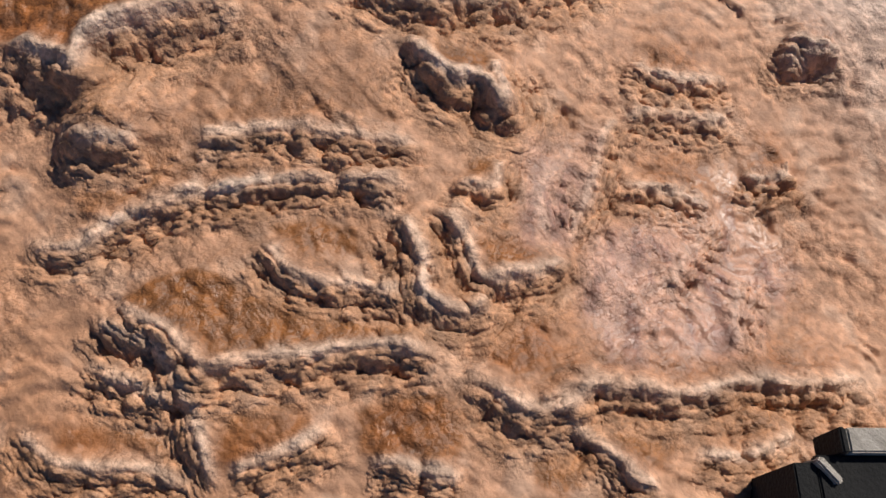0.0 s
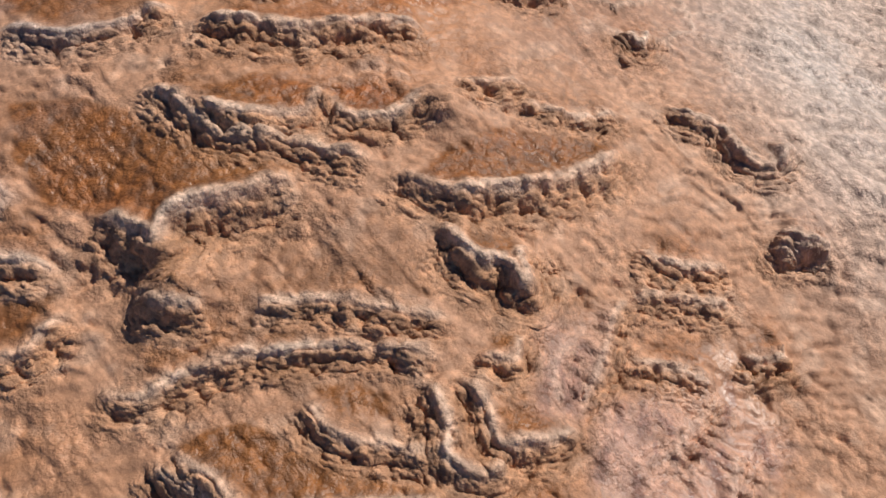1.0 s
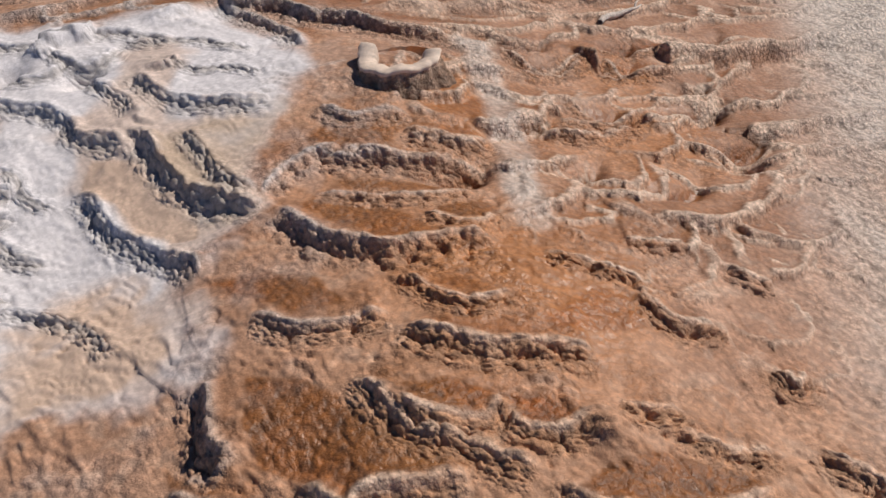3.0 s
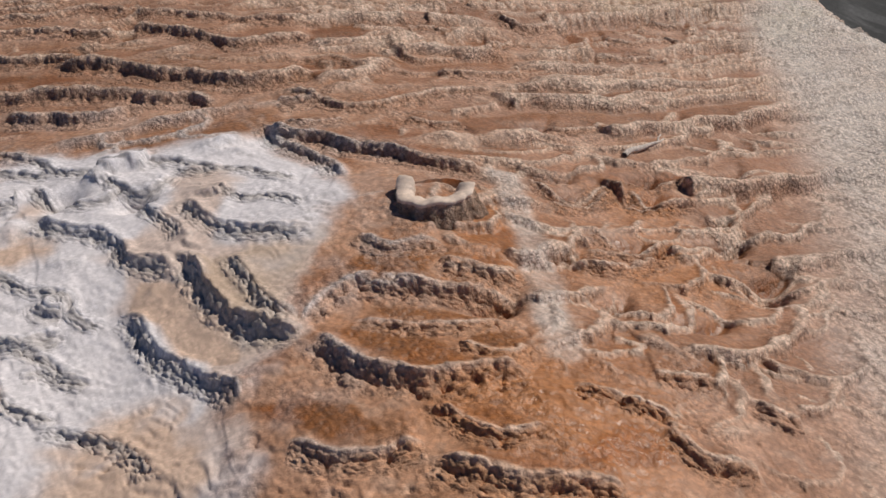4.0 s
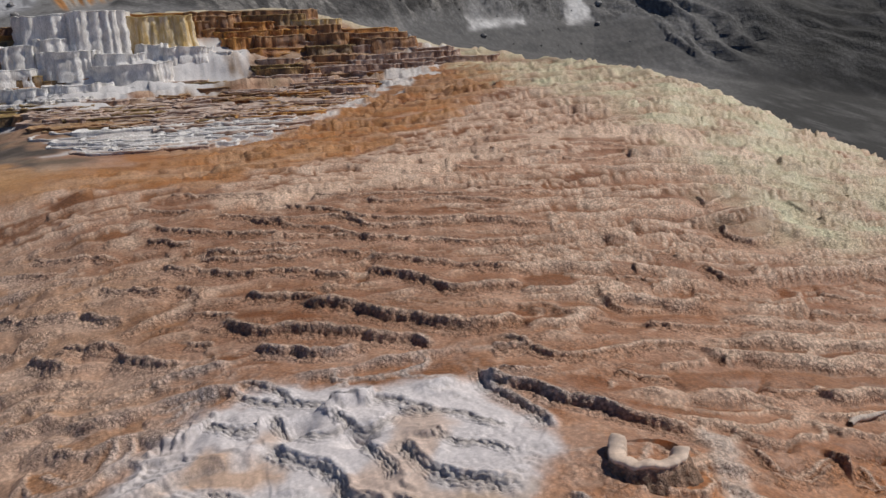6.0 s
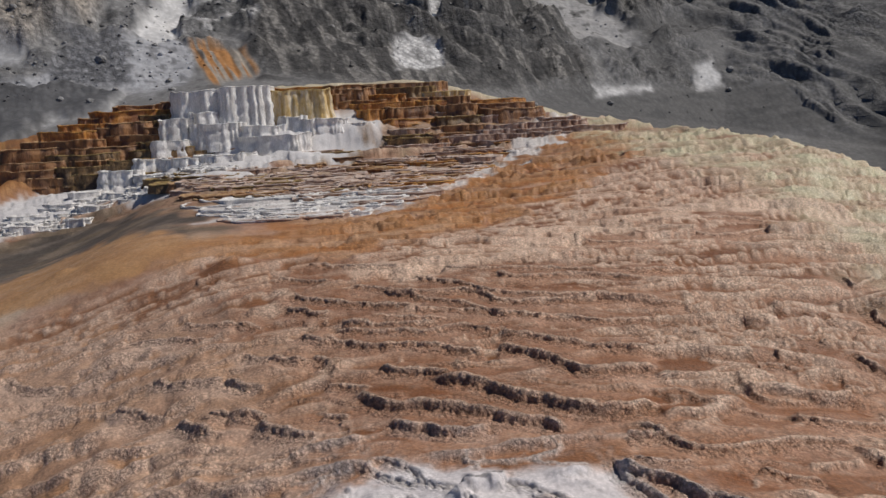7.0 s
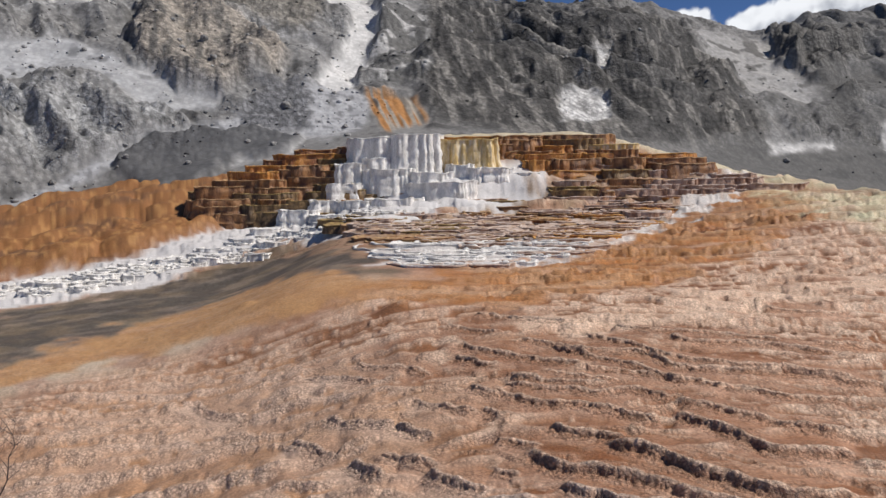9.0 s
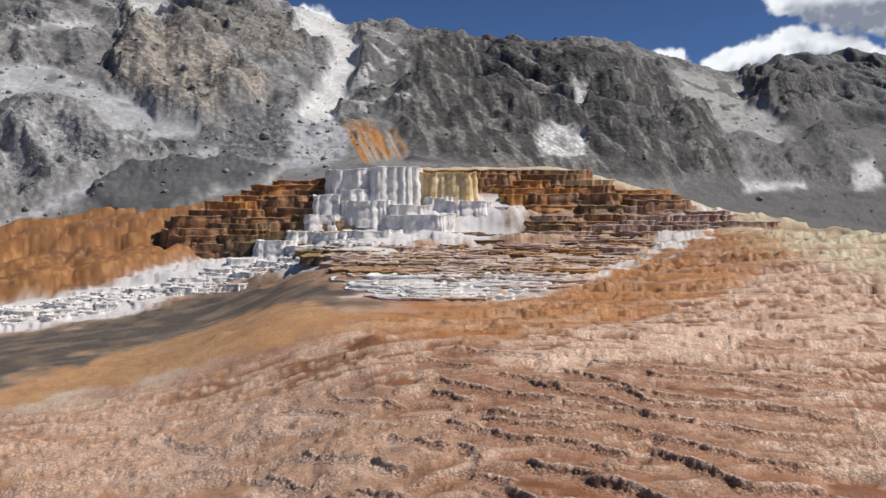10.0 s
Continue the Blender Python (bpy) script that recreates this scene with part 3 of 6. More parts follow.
def pan_field(x, y, h, pans):
    """Overlapping flat pans, each held by a lip at its lower side: the height they add, and where pan, lip and wall are."""
    r = np.hypot(x + 1, y + 2)
    top = np.zeros_like(x)
    pool, lip, wall = np.zeros_like(x), np.zeros_like(x), np.zeros_like(x)
    for dx, dy, rise, seed, share in PANS:
        pick = np.nonzero(share(r) > 0.001)[0]
        if not len(pick):
            continue
        px, py = x[pick], y[pick]
        ph = h[pick]
        x0, y0 = np.floor(px / dx).astype(np.int64), np.floor(py / dy).astype(np.int64)
        ix, iy = np.meshgrid(np.arange(x0.min() - 2, x0.max() + 3), np.arange(y0.min() - 2, y0.max() + 3), indexing="ij")
        rnd = [hash2(ix, iy, 500 + 20 * seed + k) / 4294967296.0 for k in range(7)]
        cx, cy = (ix + 0.05 + 0.9 * rnd[0]) * dx, (iy + 0.05 + 0.9 * rnd[1]) * dy
        hc = base_height(cx, cy)
        e = 0.4 * dx + 0.1
        gx, gy = (base_height(cx + e, cy) - base_height(cx - e, cy)) / (2 * e), (base_height(cx, cy + e) - base_height(cx, cy - e)) / (2 * e)
        slope = np.hypot(gx, gy) + 1e-6
        turn = np.where((cy < 4.6) & (cx < 2.0), 1.0, 0.0)
        tgx, tgy = gx, gy
        gx, gy = gx * turn, gy + 0.12 * (1 - turn)
        slope, norm = np.where(turn > 0.5, slope, np.abs(gy)), np.hypot(gx, gy) + 1e-6
        gx, gy = gx / norm, gy / norm
        fall = tgx * gx + tgy * gy
        a, b = dx * (0.6 + 0.7 * rnd[2]), dy * (0.75 + 0.6 * rnd[3])
        level = hc - 0.15 * slope * b + rise * (0.35 + 0.8 * rnd[4])
        there = rnd[5] < share(np.hypot(cx + 1, cy + 2)) * (1 - 0.3 * white_zone(cx.ravel(), cy.ravel()).reshape(cx.shape)) * (1 - 0.85 * turn * smooth(4.2, 2.6, cy) * smooth(-1.2, -0.4, cx))
        level = np.where(there, level, -99.0)
        tone = rnd[6]
        s = min(0.5 * (dx + dy), 2.3 * dy)
        wx = px + 0.14 * s * perlin(px / s / 0.5, py / s / 0.5, seed) + 0.035 * s * perlin(px / s / 0.17, py / s / 0.17, seed + 60)
        wy = py + 0.14 * s * perlin(px / s / 0.5, py / s / 0.5, seed + 30) + 0.035 * s * perlin(px / s / 0.17, py / s / 0.17, seed + 90)
        knob = (0.015 * (domes(px, py, 0.09 + 0.03 * s, seed + 300) - 0.5) + (0.06 if s < 1.2 else 0.02) * (domes(px, py, 0.25 * s, seed + 350) - 0.5)) / dy ** 0.5
        best, at_d, at_tone, at_f = np.full(len(pick), -98.0), np.full(len(pick), 3.0), np.zeros(len(pick)), np.zeros(len(pick))
        for i in (-2, -1, 0, 1, 2):
            for j in (-2, -1, 0, 1, 2):
                if abs(i) + abs(j) == 4:
                    continue
                k = (x0 + i - ix[0, 0], y0 + j - iy[0, 0])
                ux, uy = wx - cx[k], wy - cy[k]
                gxk, gyk, bk = gx[k], gy[k], b[k]
                u, v = ux * gyk - uy * gxk, ux * gxk + uy * gyk
                front = smooth(0.25, -0.25, v / bk)
                d = np.sqrt((u / a[k]) ** 2 + (v / (bk * (1.5 - 0.5 * front))) ** 2) + knob
                z = level[k] + (1 - turn[k]) * (ph - fall[k] * v - hc[k]) + rise * (0.6 * front * np.exp(-((d - 0.95) / 0.09) ** 2) - 0.25 * smooth(0.95, 0.6, d)) - np.maximum(d - 1.0, 0) * bk * 2.2
                win = z > best
                best, at_d, at_tone, at_f = np.where(win, z, best), np.where(win, d, at_d), np.where(win, tone[k], at_tone), np.where(win, front, at_f)
        up = best - ph
        win = up > top[pick]
        w = pick[win]
        top[w] = up[win]
        dd = at_d[win]
        pool[w], lip[w], wall[w] = smooth(0.93, 0.85, dd) * (0.25 + 1.0 * at_tone[win]), at_f[win] * smooth(0.86, 0.93, dd) * smooth(1.06, 1.0, dd), smooth(1.0, 1.06, dd)
    return top - along(r, (4, 0.02), (12, 0.04), (25, 0.07)), pool, lip, wall


HOLLOWS = ((4.07, 5.02), (4.02, 4.68), (5.04, 4.84), (4.72, 4.51), (6.04, 4.66), (3.95, 3.85), (5.28, 4.08), (4.98, 3.69), (3.21, 3.89), (2.34, 3.54), (3.78, 2.85), (3.22, 3.27), (4.68, 6.16), (6.47, 5.93), (7.77, 5.63), (9.36, 12.86), (4.94, 3.16))


def ground_shape(x, y):
    h = base_height(x, y)
    r = np.hypot(x + 0.5, y)
    dz, poolside, lip, face, cover = rim_field(x, y)
    jx, jy = x + 0.04 * perlin(x / 0.2, y / 0.2, 45), y + 0.04 * perlin(x / 0.2, y / 0.2, 46)
    bed = np.zeros_like(x)
    for algae, c in POOLS:
        bed = np.maximum(bed, algae * inside(jx, jy, 0.035 + 0.006 * abs(c[1]), *c))
    # smaller terraces: flat pans that overlap down the slope
    plain = inside(x, y, 0.5, 2.4, -0.7, 2.8, 0.5, 3.6, 1.4, 4.8, 2.5, 6.6, 3.8, 8.6, 5.6, 10.6, 8.0, 14, 11, 14, 4, 8, -2, 4, -4)
    plain = np.maximum(plain, inside(x, y, 1.5, -3.2, 18.8, -7.5, 23.5, -9, 29, -16, 25, -14, 14, -10, 15.5, -6.2, 17.8))
    pans = white_zone(x, y)
    free = (1 - 0.85 * smooth(0.25, 0.6, cover)) * (1 - 0.55 * plain) * (1 - 0.75 * np.clip(bed, 0, 1))
    free = free * (1 - 0.25 * smooth(0.8, -0.5, x) * smooth(4.5, 6.5, y) * smooth(20, 16, y))
    flat = inside(x, y, 0.7, -2.2, 18.6, -0.5, 19.0, -2.0, 22, -6, 30, -16, 25.5, -30, 24, -30, 12, -14, 13, -10.5, 15.6, -7.9, 16.6, -4.5, 16.6)
    bank = inside(x, y, 1.2, -30, 38, -24, 42, -20, 47, -17, 49, -8, 52, -6, 41, -8.3, 39, -10.5, 36.4, -12.8, 33.7, -14.5, 31.9, -16.2, 30.8, -18.4, 30, -30, 28)
    flat = np.maximum(flat, bank)
    free = free * (1 - 0.92 * flat)
    free = free * smooth(2.0, 3.4, np.hypot(x, y) - 0.4 * np.maximum(x - 1.5, 0))
    free = free * (1 - smooth(5.8, 4.8, y) * smooth(2.7, 1.9, x))
    add, pool2, lip2, wall2 = pan_field(x, y, h, pans)
    dz = dz + free * add
    lip2, wall2, pool2 = free * lip2, free * wall2, free * pool2
    # thin ledges that run along the slope farther up
    for n, (size, lift, part_) in enumerate(((1.0, 1.0, 1.0), (0.45, 0.5, 0.9))):
        gap = along(y, (6, 0.30), (10, 0.40), (20, 0.62), (40, 1.0)) * size
        psi = y + 0.55 * fbm(x * 0.45, y, 1.6, 3, 110 + n) + 0.10 * perlin(x / 0.35, y / 0.35, 113 + n) + 0.035 * (domes(x, y, 0.16, 116 + n) - 0.5)
        k = psi / gap
        f = k - np.floor(k)
        on = part_ * (1 - 0.9 * bank) * (1 - 0.55 * flat) * (1 - 0.8 * smooth(0.3, 0.6, cover)) * smooth(6.0, 9.0, y) * smooth(46, 38, y) * smooth(-0.25, 0.15, fbm(x * 0.4, y, 2.2, 2, 119 + n)) * (1 - pans) * (1 - 0.65 * smooth(0.5, -2.5, x) * smooth(34, 28, y))
        tall = along(y, (6, 0.060), (10, 0.095), (18, 0.150), (40, 0.26)) * lift
        dz = dz + on * tall * (smooth(0.86, 1.0, f) - f + 0.25 * smooth(0.12, 0.0, f))
        lip2 = np.maximum(lip2, 0.8 * on * (smooth(0.10, 0.03, f) + smooth(0.97, 1.0, f)))
        wall2 = np.maximum(wall2, 0.9 * on * smooth(0.84, 0.9, f) * smooth(1.0, 0.96, f))
        pool2 = np.maximum(pool2, 0.75 * on * smooth(0.12, 0.25, f) * smooth(0.84, 0.7, f))
    band = smooth(0.62, 0.9, cover) * (1 - 0.6 * poolside)
    west = smooth(0.3, -1.2, x) * smooth(4.5, 6.5, y) * smooth(16, 13, y)
    dz = dz + west * 0.16 * np.clip(domes(x + 0.1 * perlin(x / 0.3, y / 0.3, 97), y, 0.42, 98) - 0.55, 0, 1) * smooth(-0.1, 0.25, fbm(x, y, 1.6, 2, 99))
    rough = np.clip(0.12 + 0.34 * smooth(-0.05, 0.35, fbm(x, y, 0.5, 2, 39)) + 0.8 * face + 0.6 * band + 0.2 * wall2 + 0.1 * lip2 - 0.4 * bed - 0.25 * pool2, 0.04, 1.2) * (1 - 0.35 * pans * (1 - face)) * (1 - 0.85 * flat)
    near = smooth(30, 8, r)
    dz = dz + rough * near * (0.018 * (billow(x, y, 0.17, 31) - 0.4) + 0.034 * (domes(x + 0.03 * perlin(x / 0.1, y / 0.1, 78), y, 0.075, 32) - 0.6) * smooth(14, 7, r) + 0.015 * (domes(x, y, 0.035, 38) - 0.6) * smooth(7, 4, r))
    dz = dz + rough * (0.034 * (domes(x, y, 0.12, 33) - 0.6) * smooth(6, 11, r) * smooth(22, 14, r) + 0.012 * (domes(x, y, 0.25, 79) - 0.6) * smooth(14, 20, r))
    dz = dz + (0.004 * fbm(x, y, 0.06, 2, 34) + bed * 0.020 * (domes(x, y, 0.045, 37) - 0.5)) * smooth(12, 4, r) + 0.022 * fbm(x, y, 0.8, 2, 35)
    al, up_ = 0.70 * x - 0.72 * y, 0.72 * x + 0.70 * y
    wrinkle = domes(0.5 * al + 0.05 * perlin(x / 0.12, y / 0.12, 146), up_ + 0.04 * perlin(x / 0.2, y / 0.2, 147), 0.055, 148)
    dz = dz + (1 - 0.92 * np.clip(bed, 0, 1)) * smooth(6.0, 3.5, r) * (0.006 + 0.020 * smooth(-0.1, 0.35, fbm(x, y, 0.45, 2, 149))) * (wrinkle - 0.6) * (1 - 0.5 * plain)
    open_ground = (1 - 0.92 * np.clip(bed, 0, 1)) * (1 - 0.5 * plain) * smooth(6.5, 4.0, r)
    for n, (gap, tall) in enumerate(((0.085, 0.020), (0.045, 0.011))):
        k = -up_ / gap + 0.8 * domes(al, 0.7 * up_, 1.8 * gap, 130 + n) + 2.2 * fbm(x, y, 0.5, 2, 132 + n) + 0.5 * perlin(al / gap / 1.5, up_ / gap / 2, 134 + n)
        f = k - np.floor(k)
        dz = dz + open_ground * tall * (f - smooth(0.66, 0.98, f)) * smooth(-0.12, 0.25, fbm(0.6 * al, up_, 0.35, 2, 136 + n))
    # crinkled steps over the white pans
    for n, (gap, tall) in enumerate(((0.22, 0.060), (0.10, 0.022))):
        k = -up_ / gap + 1.0 * domes(al, 0.7 * up_, 1.6 * gap, 190 + n) + 1.8 * fbm(x, y, 0.9, 2, 192 + n) + 0.5 * perlin(al / gap / 1.5, up_ / gap / 2, 194 + n)
        f = k - np.floor(k)
        step_on = pans * smooth(4.0, 5.2, y) * (1 - smooth(0.3, 0.6, cover)) * smooth(-0.12, 0.2, fbm(0.6 * al, up_, 0.8, 2, 196 + n))
        dz = dz + step_on * tall * (f - smooth(0.72, 0.98, f))
        face = np.maximum(face, 0.8 * step_on * smooth(0.72, 0.8, f) * smooth(1.0, 0.95, f))
    dz = dz + plain * 0.030 * billow(x + 0.5 * y, y * 0.6 - 0.3 * x, 0.18, 36) * smooth(25, 6, r)
    dz = dz + smooth(0.4, 1, bank) * (0.55 * domes(x + 0.4 * fbm(x, y, 1.2, 2, 85), y * 0.8, 1.5, 47) + 0.16 * domes(x, y, 0.6, 48) + 0.35 * fbm(x, y, 4, 2, 86))
    # pits and cones
    for n, (px, py) in enumerate(HOLLOWS):
        wide = (0.24 + 0.08 * math.sin(n * 2.1)) * (1 + 0.05 * max(0.0, py - 4))
        jp = py + 0.35 * (x - px) ** 2 / wide
        dz = dz - (0.14 + 0.03 * math.sin(n * 3.7)) * bump(x, y, px, jp, wide, 0.09)
        bed = np.maximum(bed, 0.9 * smooth(0.35, 0.7, bump(x, y, px, jp, wide, 0.09)))
    dz = dz - 0.20 * bump(x, y, 4.70, 3.04, 0.20, 0.14) - 0.14 * bump(x, y, 0.07, 6.55, 0.16, 0.10) - 0.14 * bump(x, y, 0.54, 6.18, 0.16, 0.10)
    dz = dz + 0.12 * bump(x, y, 0.40, 1.55, 0.17, 0.12) + 0.10 * bump(x, y, 1.66, 1.42, 0.10, 0.16) + 0.30 * bump(x, y, 9.0, 11.4, 0.7, 0.5)
    dz = dz + 0.22 * bump(x, y, -2.5, 16.3, 0.55, 0.22) + 0.12 * bump(x, y, -6.6, 19.0, 0.3, 0.18)
    bed = np.clip(np.maximum(bed, 0.55 * poolside) + along(y, (3, 0.5), (8, 0.9), (20, 0.8)) * pool2 * (1 - cover), 0, 1)
    return h + dz, bed, np.clip(lip + 0.9 * lip2, 0, 1), np.clip(face + 0.9 * wall2, 0, 1), plain, rough


TAN, PEACH, CREAM = (0.50, 0.268, 0.155), (0.56, 0.31, 0.185), (0.69, 0.50, 0.37)
OCHRE, RUST, BROWN = (0.33, 0.13, 0.038), (0.38, 0.115, 0.026), (0.12, 0.058, 0.03)
UMBER, MUD, BLUSH = (0.27, 0.13, 0.072), (0.14, 0.066, 0.034), (0.49, 0.29, 0.195)
WHITE, SULPHUR, PALE, DUN = (0.78, 0.76, 0.74), (0.60, 0.54, 0.38), (0.56, 0.44, 0.36), (0.28, 0.20, 0.12)


def ground_colour(x, y, pool, lip, face, plain, rough):
    col = np.tile(np.array(TAN), (len(x), 1))

    def lay(paint, amount):
        nonlocal col
        col = col + (np.array(paint) - col) * np.clip(amount, 0, 1)[:, None]

    jx = x + 0.35 * fbm(x, y, 1.1, 3, 51) * (1 + 0.12 * np.abs(y))
    jy = y + 0.35 * fbm(x, y, 1.1, 3, 52) * (1 + 0.12 * np.abs(y))
    n1, n2, n3 = fbm(x, y, 1.3, 4, 53), fbm(x, y, 0.35, 3, 54), fbm(x, y, 5.0, 3, 55)
    far = np.maximum(smooth(5, 10, y), 0.8 * smooth(2.0, 3.0, x) * smooth(0.5, 2.0, y))
    lay(BLUSH, far)
    lay(PEACH, (0.5 - 0.3 * far) * smooth(-0.1, 0.4, n3))
    lay(OCHRE, 0.28 * smooth(-0.05, 0.35, n1) + 0.12 * smooth(0.0, 0.4, n2) + 0.26 * far * smooth(0.0, 0.35, fbm(x * 0.6, y, 2.2, 3, 123)))
    lay(UMBER, (0.25 + 0.45 * far) * smooth(-0.15, 0.3, fbm(x * 0.5, y, 1.2, 3, 59)) + 0.2 * smooth(10, 14, y) * smooth(3, -1, x))
    lay(CREAM, 0.25 * smooth(0.1, 0.4, fbm(x, y, 0.17, 3, 58)))
    # algae in the pools
    lay(UMBER, far * pool * (1.0 + 0.6 * n1))
    lay(MUD, far * smooth(0.30, 0.85, pool) * (0.8 + 1.0 * n1))
    lay((0.255, 0.098, 0.028), (1 - 0.6 * far) * smooth(0.1, 0.65, pool) * (1.1 + 0.4 * n2))
    lay(RUST, (1 - 0.6 * far) * pool * (0.22 + 1.2 * n1))
    # brown: algae spots in the pools, and shade painted on the outer faces
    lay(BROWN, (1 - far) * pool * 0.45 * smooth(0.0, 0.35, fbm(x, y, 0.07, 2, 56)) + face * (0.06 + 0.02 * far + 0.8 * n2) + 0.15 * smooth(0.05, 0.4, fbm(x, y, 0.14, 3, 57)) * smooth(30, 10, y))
    # warmer face colour stands in for light bounced into the shade
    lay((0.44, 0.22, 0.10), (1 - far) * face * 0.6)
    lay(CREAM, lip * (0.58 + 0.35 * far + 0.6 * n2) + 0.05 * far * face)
    # far outer faces coloured darker, as shade under the lips
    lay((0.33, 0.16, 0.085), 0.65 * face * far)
    # zones
    film = np.maximum(inside(jx * 0.3 + 0.7 * x, jy * 0.3 + 0.7 * y, 0.08, 1.27, 0.20, 1.69, -0.08, 1.69, -0.39, 1.26, -0.46, 0.91, -0.12, 1.02, 0.11), 0.8 * inside(x, y, 0.06, 1.02, 0.34, 1.32, 0.57, 1.57, 0.43, 1.38, 0.29, 1.12, 0.23))
    lay((0.50, 0.29, 0.21), film * (0.6 + 0.5 * n2))
    lay((0.21, 0.10, 0.075), film * 0.7 * smooth(0.05, 0.35, fbm(x * 0.6 + y * 0.6, (y - x) * 1.8, 0.2, 3, 62)))
    rich = inside(jx, jy, 0.3, 1.2, 2.6, 1.1, 3.6, 1.6, 4.1, 2.1, 4.7, 3.1, 4.9, 4.6, 5.0, 5.0, 3.6, 4.2, 2.8, 2.6, 2.0, 2.0, 1.7)
    lay((0.42, 0.17, 0.055), rich * (1 - lip) * (1 - 0.6 * pool) * (0.5 + 0.7 * n1))
    # pale deposit, made paler still in place of the haze of steam
    lay(PALE, plain * (0.75 + 0.5 * n1))
    lay((0.62, 0.53, 0.45), plain * smooth(5.5, 9, x) * 0.7)
    lay(SULPHUR, plain * 0.5 * smooth(6, 12, y) * smooth(-0.2, 0.2, n1))
    kx, ky = x + 0.25 * n2 + 0.2 * n1, y + 0.25 * fbm(x, y, 0.35, 3, 84) + 0.2 * n1
    white = white_zone(kx, ky)
    sand = inside(kx, ky, 0.10, 0.88, 5.24, 1.59, 4.77, 1.76, 4.37, 1.37, 4.31, 1.01, 3.88, 0.80, 4.40, 0.78, 4.93)
    peach = inside(x, y, 0.05, 0.33, 5.19, 0.74, 4.82, 0.72, 4.27, 0.61, 3.97, 0.32, 4.29, 0.31, 4.69, 0.19, 4.99)
    peach = np.clip(peach + inside(kx, ky, 0.15, -0.83, 6.67, -0.16, 6.11, -0.28, 5.89, -0.86, 6.35) + inside(kx, ky, 0.2, -0.6, 3.9, 0.15, 4.0, 0.2, 3.2, -0.7, 3.2) + 0.7 * smooth(0.05, 0.35, n1), 0, 1)
    halo = inside(x, y, 0.8, -1.2, 8.6, 0.8, 7.9, 2.2, 7.3, 2.8, 5.6, 2.0, 4.2, 1.2, 3.3, 0.3, 2.5, -1, 2.6, -2.6, 4.0, -2.8, 6.5)
    lay((0.50, 0.42, 0.38), halo * (0.25 * smooth(0.0, 0.3, n2) + 0.7 * lip + 0.4 * np.clip(rough, 0, 1)))
    lay((0.70, 0.655, 0.65), white * 0.95)
    lay((0.60, 0.40, 0.27), white * 0.85 * peach)
    lay((0.52, 0.38, 0.27), white * sand * (0.8 + 0.4 * n2))
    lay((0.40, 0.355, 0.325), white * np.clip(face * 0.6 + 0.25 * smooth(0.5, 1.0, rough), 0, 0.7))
    pinkish = inside(jx, jy, 1.2, -1.5, 7.2, -1.2, 11, -4, 15, -9, 16, -9, 9, -4, 6)
    lay((0.58, 0.41, 0.31), pinkish * (0.85 + 0.5 * n1) * (1 - 0.6 * pool))
    lay((0.42, 0.20, 0.07), pinkish * pool * (0.7 + 0.8 * n1))
    stream = inside(jx, jy, 0.5, 15, 37.5, 12, 36.5, 4.8, 26.3, 0.7, 21.8, -3, 18.9, -7.5, 24, -10.3, 21.6, -11.4, 17.7, -14, 16, -13, 14.5, -10.5, 16.3, -7.9, 17.4, -6.0, 17.2, -3.9, 17.3, 0.4, 15.9, 3.7, 18.5, 10.8, 27.3)
    lay((0.42, 0.20, 0.075), stream * (0.8 + 0.5 * n2))
    lay((0.44, 0.17, 0.05), stream * smooth(-4, 0, x) * (0.5 + 0.8 * n1))
    lay((0.58, 0.37, 0.24), stream * 0.75 * smooth(0.0, 0.3, fbm(x * 0.35, y, 0.9, 3, 122)))
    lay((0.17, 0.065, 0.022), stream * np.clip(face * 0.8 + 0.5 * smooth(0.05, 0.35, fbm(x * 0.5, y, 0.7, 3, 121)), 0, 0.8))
    lay((0.54, 0.30, 0.13), stream * lip * 0.4)
    lay((0.52, 0.29, 0.13), stream * smooth(-2, -5, x) * (0.7 + 0.6 * n1))
    grey = inside(jx, jy, 0.6, -15.5, 25, -11.2, 28.6, -8.5, 31, -3.4, 21.5, -3.2, 19.2, -7.5, 24, -10.3, 21.6, -11.4, 17.7, -14, 16, -18, 18)
    lay((0.075, 0.062, 0.050), grey * 0.96)
    lay(DUN, grey * smooth(-0.1, 0.3, fbm(x + 0.8 * y, y - 0.8 * x, 2.0, 4, 60)) * 0.4)
    lay(PALE, grey * smooth(0.05, 0.35, fbm((x + 0.8 * y) * 0.3, y - 0.8 * x, 0.8, 3, 77)) * 0.15)
    pile = inside(jx, jy, 0.5, -3.4, 21.5, -8.5, 31, -4, 40, 12, 44, 13, 38, 8, 31, 1, 22.5)
    lay(DUN, pile * (0.45 + 0.8 * n1))
    lay(BROWN, pile * smooth(0.1, 0.4, n2) * 0.7)
    hx, hy = x + 0.5 * n2, y + 0.5 * n1
    strip = inside(hx, hy, 0.3, -18.4, 30, -16.2, 30.8, -14.5, 31.9, -12.8, 33.7, -10.5, 36.4, -8.3, 38.8, -2.3, 35, -3, 31, -5.6, 28, -8.3, 32, -9.6, 30.8, -12.6, 27.3, -15.7, 25.7, -20, 24.5)
    shelf = inside(jx, jy, 0.25, -3.7, 24.9, -2.4, 26.5, 1.0, 25.9, 1.5, 21.8, 0, 20.9, -3.3, 21.6)
    mound = inside(jx, jy, 0.5, -7.5, 34, -2.4, 33, 2, 35, 2.5, 38, -5, 39.5)
    lay((0.64, 0.62, 0.61), np.maximum(strip, np.maximum(0.8 * shelf, mound)) * 0.95)
